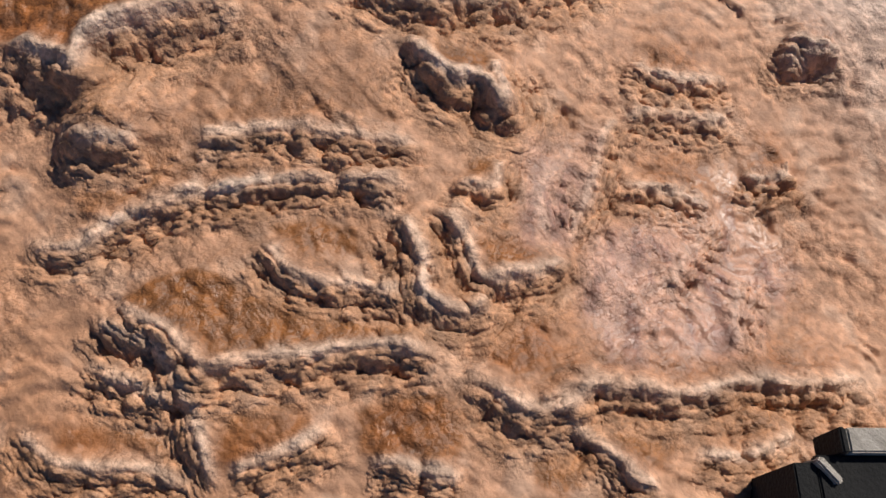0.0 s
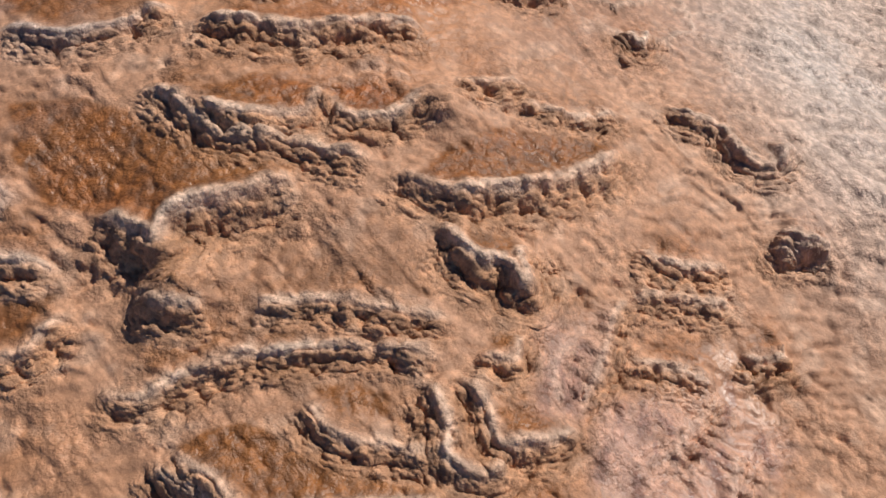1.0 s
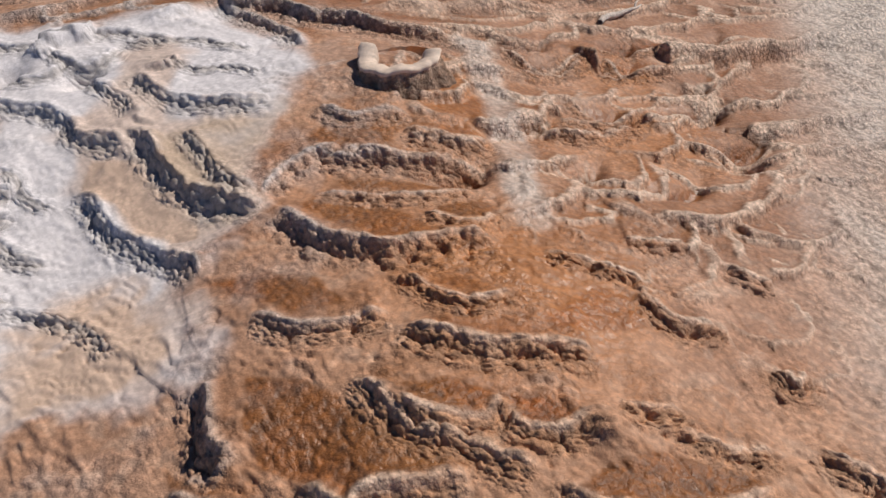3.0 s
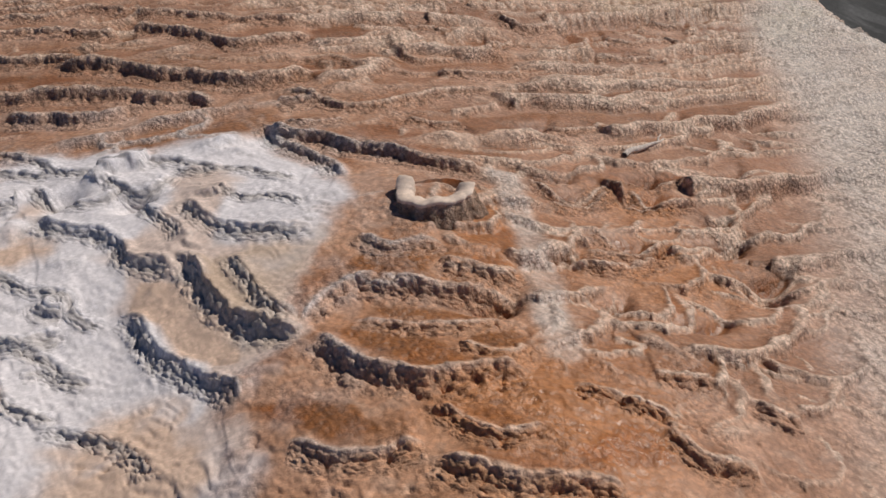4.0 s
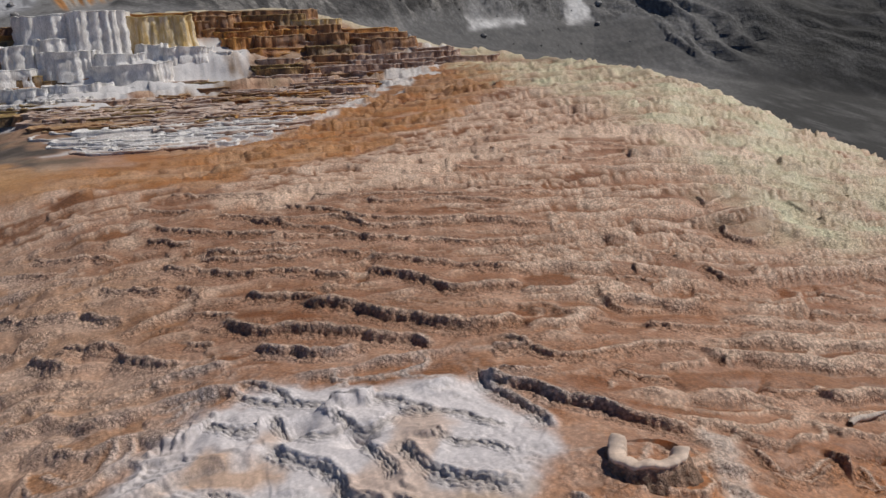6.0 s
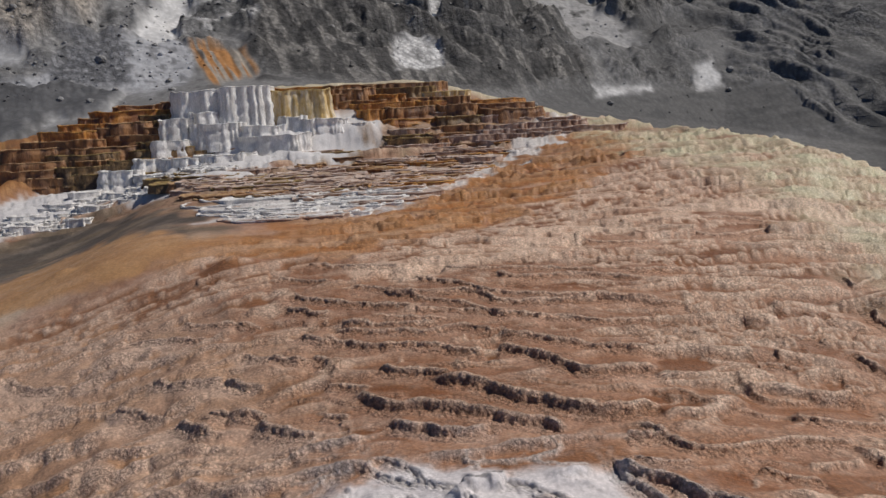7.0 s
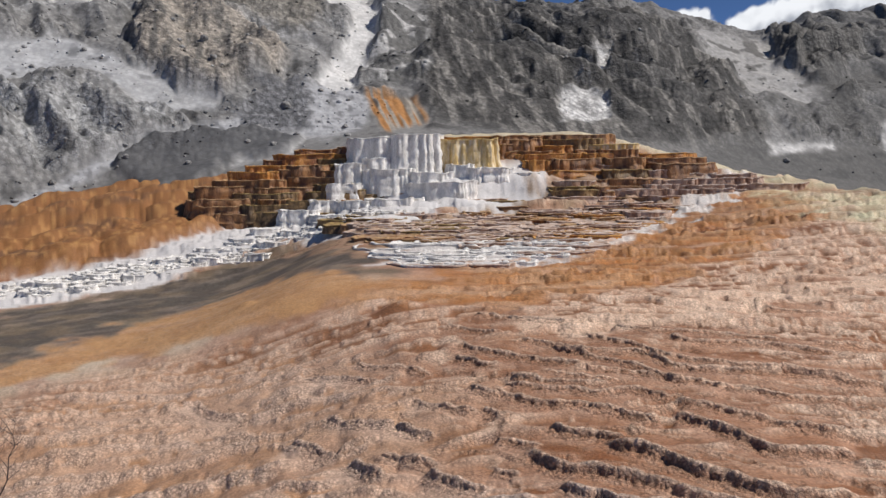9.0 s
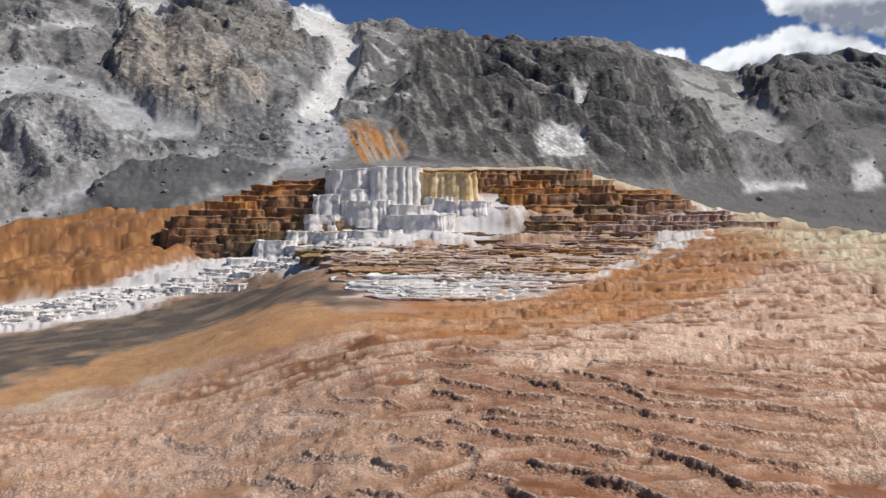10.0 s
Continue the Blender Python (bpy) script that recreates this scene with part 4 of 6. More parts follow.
    bank = inside(hx, hy, 0.35, -30, 38, -24, 42, -20, 47, -17, 49, -8, 52, -6, 41, -8.3, 39, -10.5, 36.4, -12.8, 33.7, -14.5, 31.9, -16.2, 30.8, -18.4, 30, -30, 28)
    lay((0.25, 0.105, 0.031), bank * 0.97)
    # brown shadows and paler highlights of the lumps, painted in as patches
    lay(BROWN, bank * smooth(0.05, 0.4, fbm(x * 0.5, y, 1.6, 3, 83)) * 0.7)
    lay((0.52, 0.28, 0.10), bank * smooth(0.05, 0.35, n2) * 0.5)
    yellow = inside(jx, jy, 1.2, 12, 38, 14, 50, 30, 50, 24, 28, 17, 16, 15, 12, 10.5, 10, 8.6, 10.2, 9.5, 13, 10.8, 18, 11.5, 23, 11, 30)
    lay((0.59, 0.55, 0.37), yellow * (0.55 + 0.8 * n1))
    crest = inside(jx, jy, 0.8, -1, 44, 12, 39, 24, 44, 24, 52, -4, 52)
    lay(SULPHUR, crest * 0.8)
    lay(CREAM, stroke(jx, jy, 0.75, 0.4, 14.4, 1.5, 14.5, 3.5, 15.2, 5.8, 17.1, 8.1, 17.8, 10.3, 17.7, 12, 15.7) * 0.75)
    lay(WHITE, stroke(jx, jy, 1.2, 2.4, 24.5, 6.5, 31, 10.2, 35.6, 12, 38) * 0.7)
    trickle = stroke(x + 0.05 * n2, y + 0.05 * n1, 0.20, 3.50, 5.10, 3.29, 4.59, 3.04, 4.05, 2.84, 3.62, 2.45, 2.96) + bump(x, y, 3.5, 5.1, 0.16, 0.16)
    lay(PALE, trickle * (0.75 + 0.6 * n2))
    lay((0.035, 0.034, 0.032), smooth(1.5, 4, brink(x, y)[0] + 2 * n1) * (0.9 + 0.5 * n1))
    wet = np.clip(0.6 * trickle + 0.35 * film + 0.15 + 0.75 * pool + 0.5 * plain * smooth(-0.1, 0.3, n2) + 0.35 * rich + 0.4 * stream + 0.3 * smooth(0.1, 0.4, n1) * (1 - far) + 0.9 * inside(jx, jy, 0.15, 1.05, -0.35, 1.0, 0.0, 1.25, 0.25, 1.6, 0.1, 1.9, -0.1, 1.5, -0.4), 0, 1)
    calm = np.clip(1 - 0.5 * np.maximum(white, np.maximum(strip, mound)), 0.3, 1)
    calm = calm * (1 - 0.20 * smooth(6.5, 3.5, np.hypot(x, y))) * (1 - 0.3 * smooth(12, 18, y)) * np.clip(0.36 + 0.18 * far + 0.15 * smooth(7.0, 3.5, np.hypot(x, y)) * (1 - 0.5 * pool) + 0.5 * face + 0.35 * lip + 0.8 * rough + 0.5 * pool * (1 - far) + 0.3 * plain, 0.3, 1)
    return np.concatenate([col, calm[:, None]], 1), wet


def fan(name, cx, cy, thetas, rs, mat, shape, closed=False):
    """A sheet of quads over rings round (cx, cy); shape gives the height, the colour and the wetness."""
    th, rr = np.meshgrid(thetas, rs)
    x, y = (cx + rr * np.sin(th)).ravel(), (cy + rr * np.cos(th)).ravel()
    z, col, wet = shape(x, y)
    n, m = len(thetas), len(rs)
    j = np.arange(n if closed else n - 1)
    i = (np.arange(m - 1)[:, None] * n + j[None, :]).ravel()
    i2 = (np.arange(m - 1)[:, None] * n + ((j + 1) % n)[None, :]).ravel()
    quads = np.stack([i, i2, i2 + n, i + n], -1)[:, ::-1]
    me = bpy.data.meshes.new(name)
    me.vertices.add(n * m)
    me.vertices.foreach_set("co", np.stack([x, y, z], -1).astype(np.float32).ravel())
    me.loops.add(quads.size)
    me.loops.foreach_set("vertex_index", quads.astype(np.int32).ravel())
    me.polygons.add(len(quads))
    me.polygons.foreach_set("loop_start", np.arange(0, quads.size, 4, dtype=np.int32))
    me.polygons.foreach_set("use_smooth", np.ones(len(quads), dtype=bool))
    me.update(calc_edges=True)
    at = me.attributes.new("mineral", "FLOAT_COLOR", "POINT")
    at.data.foreach_set("color", col.astype(np.float32).ravel())
    at = me.attributes.new("wet", "FLOAT", "POINT")
    at.data.foreach_set("value", wet.astype(np.float32))
    me.materials.append(mat)
    return new(name, me)


def terrace_sheet(x, y):
    z, pool, lip, face, plain, rough = ground_shape(x, y)
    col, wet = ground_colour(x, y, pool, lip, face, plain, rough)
    far = np.maximum(np.hypot(x, y) - 60, 0)
    return z - 0.06 * far, col, wet


def hill_sheet(x, y):
    """Height, colour and dryness of the hillside; its bands of rock and scree are laid out by bearing and elevation to
    fit the camera's last view.
    """
    z = hill_height(x, y)
    az, r = np.degrees(np.arctan2(x + 1.16, y + 0.2)), np.hypot(x + 1.16, y + 0.2)
    el = np.degrees(np.arctan2(z - 4.16, r))
    up = np.clip((r - hill_foot(az)) / 34, 0, 1)
    u, v = x * 1.0, y * 0.8 + z * 0.9
    ja = az + 0.55 * fbm(u, v, 3.0, 4, 71)
    je = el + 0.42 * fbm(u, v, 3.0, 4, 72)
    strata = inside(ja, je, 0.35, -21.08, 12.05, -18.60, 12.77, -13.08, 13.04, -10.03, 12.33, -9.66, 10.29, -11.99, 9.39, -15.00, 10.02, -17.19, 11.00, -19.35, 10.87, -21.46, 10.79)
    cliff = inside(ja + 0.3 * fbm(u, v, 4, 3, 77), je + 0.3 * fbm(u, v, 4, 3, 78), 0.3, -22.06, 7.00, -22.36, 8.96, -21.64, 10.36, -20.06, 11.03, -17.56, 10.98, -15.01, 9.64, -13.15, 7.92, -11.82, 7.27, -13.56, 6.15, -15.44, 5.72, -16.39, 4.94, -18.04, 4.89, -19.11, 5.24, -20.87, 6.06)
    scree = inside(ja, je, 0.3, -30.52, 8.35, -26.83, 8.51, -23.92, 7.44, -22.25, 6.37, -20.17, 5.72, -18.76, 5.02, -16.50, 4.82, -17.32, 4.31, -19.50, 3.88, -22.30, 4.25, -23.97, 5.50, -25.60, 6.21, -30.58, 6.27)
    outcrop = inside(ja, je, 0.4, -30.63, 4.80, -26.92, 5.15, -25.64, 4.85, -24.01, 3.83, -20.21, 3.86, -19.45, 2.75, -22.35, 1.95, -25.08, 1.04, -27.06, 0.09, -30.77, 0.33)
    gravel = inside(ja, je, 0.3, -31.44, -2.26, -27.08, -0.56, -24.08, 1.05, -18.80, 2.76, -15.10, 4.05, -12.42, 5.45, -8.92, 6.10, -7.35, 5.53, -6.25, 4.17, -7.38, 2.65, -9.75, 2.16, -12.08, 2.46, -18.81, 2.53, -22.37, 1.21, -25.78, -0.64, -30.85, -2.27)
    rubble = inside(ja, je, 0.35, -15.66, 4.04, -13.95, 5.41, -11.26, 5.74, -10.50, 4.51, -11.30, 2.74, -13.61, 2.44, -15.49, 2.69)
    low_rock = inside(ja, je, 0.25, -23.75, 0.54, -21.31, 1.97, -15.12, 2.50, -11.50, 2.15, -12.09, 1.28, -15.15, 0.88, -17.02, 0.25, -18.51, -0.90, -20.67, -1.15, -22.42, -1.14, -23.60, -0.20)
    chute = inside(ja, je, 0.35, -10.59, 13.41, -7.30, 12.68, -6.05, 11.51, -5.66, 10.39, -6.34, 9.15, -7.34, 7.67, -7.67, 5.92, -8.93, 5.63, -10.56, 6.14, -9.69, 7.63, -8.23, 8.81, -7.71, 10.27, -10.12, 11.40)
    dark = inside(ja + 0.5 * fbm(u, v, 5, 3, 77), je + 0.6 * fbm(u, v, 5, 3, 78), 0.9, -2.76, 10.04, -1.76, 11.00, 4.62, 11.09, 10.51, 10.27, 14.34, 9.00, 16.61, 7.04, 18.10, 5.68, 18.86, 3.59, 20.68, 2.05, 19.99, 0.93, 8.65, 1.37, 0.65, 2.19, -2.18, 2.59, -3.38, 4.58, -2.97, 6.95)
    broken = inside(ja, je, 0.4, -6.53, 9.61, -5.34, 10.77, -2.56, 10.43, -2.17, 6.56, -3.37, 5.57, -5.76, 6.14, -6.95, 6.90)
    slope = inside(ja, je, 0.4, 14.91, 8.98, 18.05, 8.10, 19.85, 7.58, 21.46, 6.29, 22.41, 5.34, 23.47, 3.77, 22.11, 3.59, 20.98, 4.03, 19.21, 4.26, 18.09, 5.79, 17.53, 6.64, 16.04, 7.81)
    knoll = inside(ja, je, 0.35, 20.49, 7.44, 23.30, 7.83, 26.01, 7.73, 25.72, 6.77, 24.76, 5.89, 22.75, 5.44, 20.93, 6.24)
    valley = inside(ja, je, 0.4, 23.36, 5.49, 25.03, 5.59, 27.28, 6.01, 29.74, 6.39, 29.77, 5.36, 27.00, 4.62, 25.07, 3.98, 26.20, 1.07, 24.80, 1.81, 23.55, 4.57)
    flat = inside(ja, je, 0.3, 16.34, 0.95, 20.34, 1.23, 24.14, 1.08, 26.14, 0.71, 32.85, 0.83, 35.72, -2.15, 26.89, -3.09, 16.39, -1.76)
    white = np.maximum(inside(ja, je, 0.25, 6.85, 4.56, 8.62, 4.69, 10.00, 4.13, 10.29, 2.55, 6.66, 2.58), inside(ja, je, 0.2, 8.91, 7.45, 10.24, 7.54, 10.09, 6.46, 9.39, 6.09))
    white = np.maximum(white, np.maximum(inside(ja, je, 0.25, 27.22, 2.31, 28.17, 2.46, 28.68, 0.87, 27.43, 0.70), inside(ja, je, 0.25, 20.34, 1.11, 24.14, 1.19, 24.32, 0.83, 20.71, 0.62)))
    white = np.maximum(white, 0.8 * np.maximum(inside(ja, je, 0.3, -26.77, 10.36, -23.82, 11.31, -22.82, 11.11, -24.51, 10.35), inside(ja, je, 0.3, -21.23, 13.26, -18.94, 13.45, -18.44, 12.07, -19.53, 10.86, -20.92, 11.54)))
    loose = np.clip(scree + gravel + chute + slope + flat + white, 0, 1)
    crag = np.clip(0.55 + strata + cliff + 0.5 * dark + knoll + outcrop - 1.2 * loose + 0.8 * fbm(u, v, 7, 3, 61), 0, 1) * smooth(0.0, 0.1, up)
    edge = smooth(1.0, 0.9, up)
    n1, n2, n3 = fbm(u, v, 10, 4, 67), fbm(u, v, 2.2, 3, 68), fbm(u * 1.7 + 0.3 * v, v * 0.35, 1.6, 4, 69)
    # ledges across the fall, gullies down it, blocks and grit
    for n, (gap, tall) in enumerate(((5.2, 2.3), (2.1, 0.8), (0.85, 0.28))):
        k = (v + 0.35 * u * np.sin(0.13 * u) + 0.9 * gap * fbm(u, v * 1.4, 2.4 * gap, 3, 150 + n)) / gap
        f = k - np.floor(k)
        z = z + crag * edge * tall * (smooth(0.68, 1.0, f) - f + 0.2) * smooth(-0.3, 0.25, fbm(u, v, 3 * gap, 2, 155 + n)) * (1 - 0.7 * cliff)
    z = z + crag * edge * (1.8 * np.abs(perlin((u + 0.3 * v) / 3.6, v / 12, 160)) + 0.45 * np.abs(perlin((u + 0.2 * v) / 1.1, v / 3.5, 161)) + 0.30 * domes(u + 0.6 * n2, v * 0.7, 1.7, 162))
    z = z + edge * (1.5 * fbm(u, v, 11, 3, 62) * smooth(0.05, 0.3, up) + 0.9 * cliff + 0.5 * dark + 0.8 * knoll + 0.5 * low_rock + 0.5 * outcrop - 0.7 * chute - 0.3 * slope)
    z = z + (0.16 * fbm(u, v, 2.4, 4, 65) + (0.02 + 0.05 * crag + 0.10 * rubble + 0.10 * broken + 0.12 * low_rock) * billow(u, v, 0.7, 66) + (0.015 + 0.04 * np.maximum(rubble, gravel)) * domes(u, v, 0.33, 76)) * smooth(-0.02, 0.1, r - hill_foot(az))
    col = np.tile(np.array((0.255, 0.25, 0.245)), (len(x), 1))

    def lay(paint, amount):
        nonlocal col
        col = col + (np.array(paint) - col) * np.clip(amount, 0, 1)[:, None]

    lay((0.42, 0.415, 0.41), 0.8 * smooth(0.02, 0.3, n1 + 0.5 * n2))
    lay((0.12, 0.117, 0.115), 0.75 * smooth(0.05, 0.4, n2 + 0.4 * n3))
    lay((0.25, 0.23, 0.20), 0.8 * strata)
    lay((0.36, 0.325, 0.285), cliff)
    lay((0.14, 0.135, 0.13), cliff * (0.75 * smooth(0.0, 0.3, n3) + 0.4 * smooth(0.1, 0.4, n2)))
    lay((0.46, 0.46, 0.465), scree * (0.9 + 0.5 * n2))
    lay((0.22, 0.22, 0.225), scree * 0.8 * smooth(0.12, 0.4, n2 + 0.5 * n1))
    lay((0.30, 0.30, 0.30), outcrop * 0.7)
    lay((0.42, 0.42, 0.42), outcrop * 0.7 * smooth(0.1, 0.35, n2))
    lay((0.43, 0.43, 0.44), gravel)
    lay((0.15, 0.15, 0.155), gravel * 0.6 * smooth(0.05, 0.3, fbm(u, v, 0.7, 3, 73)))
    lay((0.15, 0.15, 0.158), rubble * 0.85)
    lay((0.36, 0.36, 0.37), rubble * 0.6 * smooth(0.1, 0.3, fbm(u, v, 0.45, 2, 75)))
    lay((0.125, 0.125, 0.13), low_rock * (0.9 + 0.3 * n2))
    # dark crags, coloured darker than their rock to stand in for shade
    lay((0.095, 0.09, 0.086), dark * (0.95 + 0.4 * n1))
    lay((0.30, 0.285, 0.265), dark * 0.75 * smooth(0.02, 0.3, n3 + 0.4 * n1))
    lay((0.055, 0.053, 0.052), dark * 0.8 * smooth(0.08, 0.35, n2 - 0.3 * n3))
    lay((0.15, 0.147, 0.143), broken * 0.85)
    lay((0.50, 0.49, 0.48), broken * 0.85 * smooth(0.12, 0.28, n2))
    lay((0.60, 0.59, 0.58), chute * (0.95 + 0.5 * n2))
    lay((0.40, 0.39, 0.38), slope * (0.95 + 0.4 * n2))
    lay((0.13, 0.125, 0.12), slope * 0.85 * smooth(0.14, 0.3, n2))
    lay((0.165, 0.15, 0.13), knoll * 0.95)
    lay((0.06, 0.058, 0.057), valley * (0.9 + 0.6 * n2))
    lay((0.15, 0.146, 0.143), np.maximum(0.7 * smooth(18.5, 23, az) * (1 - slope), flat))
    lay((0.10, 0.10, 0.10), flat * 0.7 * smooth(0.1, 0.35, fbm(u * 0.4, v, 1.2, 3, 74)))
    lay((0.58, 0.57, 0.56), white * (0.95 + 0.8 * n2))
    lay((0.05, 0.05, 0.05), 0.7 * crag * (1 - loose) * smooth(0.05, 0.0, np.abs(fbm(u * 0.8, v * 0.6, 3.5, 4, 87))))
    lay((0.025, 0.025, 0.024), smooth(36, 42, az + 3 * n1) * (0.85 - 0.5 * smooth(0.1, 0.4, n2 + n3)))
    seep = inside(az + 0.25 * n2, el + 0.2 * n3, 0.25, -6.88, 5.19, -5.57, 5.20, -3.30, 4.38, -2.66, 3.15, -5.79, 2.66, -6.42, 3.77)
    lay((0.40, 0.35, 0.29), 0.7 * seep)
    lay((0.40, 0.215, 0.085), seep * smooth(-0.2, 0.1, fbm((az + 0.6 * el) * 2.2, el * 0.3, 1.0, 3, 89)))
    z = z + 0.35 * seep * np.abs(perlin((az + 0.6 * el) * 1.9, el * 0.4, 89))
    col = 0.185 * (col / 0.24) ** 1.25
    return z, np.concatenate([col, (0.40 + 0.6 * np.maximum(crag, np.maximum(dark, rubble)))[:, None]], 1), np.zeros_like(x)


def mineral(name, rough_dry=0.85, rough_wet=0.36, scale=1.0, grain=0.36, lumps=0.5, depth=0.02, snap=(0.35, 0.85)):
    """Rock whose colour and wetness come from the sheet, with a warty crust and grain of its own."""
    m = bpy.data.materials.new(name)
    m.use_nodes = True
    nt = m.node_tree
    link, add = nt.links.new, nt.nodes.new
    b = nt.nodes["Principled BSDF"]
    a, w, geo = add("ShaderNodeAttribute"), add("ShaderNodeAttribute"), add("ShaderNodeNewGeometry")
    a.attribute_name, w.attribute_name = "mineral", "wet"

    def math_(op, p, q):
        n = add("ShaderNodeMath")
        n.operation = op
        for k, v in enumerate((p, q)):
            if isinstance(v, (int, float)):
                n.inputs[k].default_value = v
            else:
                link(v, n.inputs[k])
        return n.outputs[0]

    def noise_(s, detail, rough):
        t = add("ShaderNodeTexNoise")
        t.inputs["Scale"].default_value, t.inputs["Detail"].default_value, t.inputs["Roughness"].default_value = s / scale, detail, rough
        link(geo.outputs["Position"], t.inputs["Vector"])
        return t

    def warts(s, shift):
        t, o = add("ShaderNodeTexVoronoi"), add("ShaderNodeVectorMath")
        o.operation = "MULTIPLY_ADD"
        o.inputs[1].default_value = (0.06 * scale, 0.06 * scale, 0.06 * scale)
        link(shift.outputs["Color"], o.inputs[0])
        link(geo.outputs["Position"], o.inputs[2])
        t.inputs["Scale"].default_value = s / scale
        link(o.outputs["Vector"], t.inputs["Vector"])
        return t

    fine, coarse = noise_(120, 3, 0.6), noise_(7, 6, 0.62)
    big, small = warts(22, coarse), warts(60, coarse)
    crust = math_("ADD", math_("MULTIPLY", big.outputs["Distance"], -1.0), math_("MULTIPLY", small.outputs["Distance"], -0.5))
    relief = math_("ADD", math_("ADD", crust, math_("MULTIPLY", fine.outputs["Fac"], 0.5)), math_("MULTIPLY", coarse.outputs["Fac"], 1.2))
    # creases between the warts darkened like shade, each wart a tone of its own
    tone = math_("ADD", math_("ADD", math_("MULTIPLY", coarse.outputs["Fac"], 0.45), 0.36), math_("MULTIPLY", fine.outputs["Fac"], 0.45))
    tint = add("ShaderNodeSeparateColor")
    link(small.outputs["Color"], tint.inputs[0])
    tone = math_("ADD", tone, math_("MULTIPLY", math_("SUBTRACT", tint.outputs[0], 0.4), 0.28))
    tone = math_("ADD", tone, math_("MULTIPLY", big.outputs["Distance"], -0.6))
    span = add("ShaderNodeMapRange")
    span.inputs["From Min"].default_value, span.inputs["From Max"].default_value = snap
    span.inputs["To Min"].default_value, span.inputs["To Max"].default_value = 1 - 1.5 * grain, 1 + 1.4 * grain
    link(tone, span.inputs["Value"])
    mul = add("ShaderNodeVectorMath")
    mul.operation = "SCALE"
    calm = add("ShaderNodeMix")
    calm.inputs[2].default_value = 1.0
    link(a.outputs["Alpha"], calm.inputs[0])
    link(span.outputs["Result"], calm.inputs[3])
    link(a.outputs["Color"], mul.inputs[0])
    link(calm.outputs[0], mul.inputs["Scale"])
    link(mul.outputs["Vector"], b.inputs["Base Color"])
    rg = add("ShaderNodeMapRange")
    rg.inputs["To Min"].default_value, rg.inputs["To Max"].default_value = rough_dry, rough_wet
    link(math_("MULTIPLY", math_("MULTIPLY", w.outputs["Fac"], coarse.outputs["Fac"]), 1.8), rg.inputs["Value"])
    link(rg.outputs["Result"], b.inputs["Roughness"])
    bp = add("ShaderNodeBump")
    bp.inputs["Distance"].default_value = depth * scale
    link(math_("MULTIPLY", math_("MULTIPLY", a.outputs["Alpha"], a.outputs["Alpha"]), lumps), bp.inputs["Strength"])
    link(relief, bp.inputs["Height"])
    link(bp.outputs["Normal"], b.inputs["Normal"])
    return m


TRAVERTINE = mineral("travertine", lumps=0.6, grain=0.28, depth=0.04)
ROCK = mineral("hill_rock", scale=9.0, grain=0.26, lumps=0.4, depth=0.03, snap=(0.40, 0.80))
THETAS = np.radians(np.concatenate([np.linspace(-34, 54, 1140), np.arange(60, 324, 6.0)]))
RADII = np.concatenate([np.linspace(0.01, 2.7, 16), np.geomspace(2.8, 6.5, 370), np.geomspace(6.52, 14, 280), np.geomspace(14.03, 42, 190)[1:], np.linspace(42.6, 56, 16), np.geomspace(58, 420, 24)])
ground = tagged(fan("ground", -1, -4, THETAS, RADII, TRAVERTINE, terrace_sheet, closed=True), "terraced travertine ground with scalloped rims, tan, orange and white", "ground", kind="structure")
hillside = tagged(fan("hillside", -1, -4, np.radians(np.concatenate([np.linspace(-60, -33, 40), np.linspace(-32.9, 34, 860), np.linspace(34.5, 80, 60)])), np.concatenate([np.linspace(42, 112, 360), np.linspace(114, 150, 12)]), ROCK, hill_sheet), "bare grey rocky hillside with pale scree and dark crags, partly darkened for shade", "hillside", kind="structure")


# ---- knobbly crust on the rims, loose rock on the hill ----
def icosphere(level):
    bm = bmesh.new()
    bmesh.ops.create_icosphere(bm, subdivisions=level, radius=1)
    v = np.array([p.co[:] for p in bm.verts])
    f = np.array([[p.index for p in q.verts] for q in bm.faces])
    bm.free()
    return v, f


KNOB = icosphere(1)


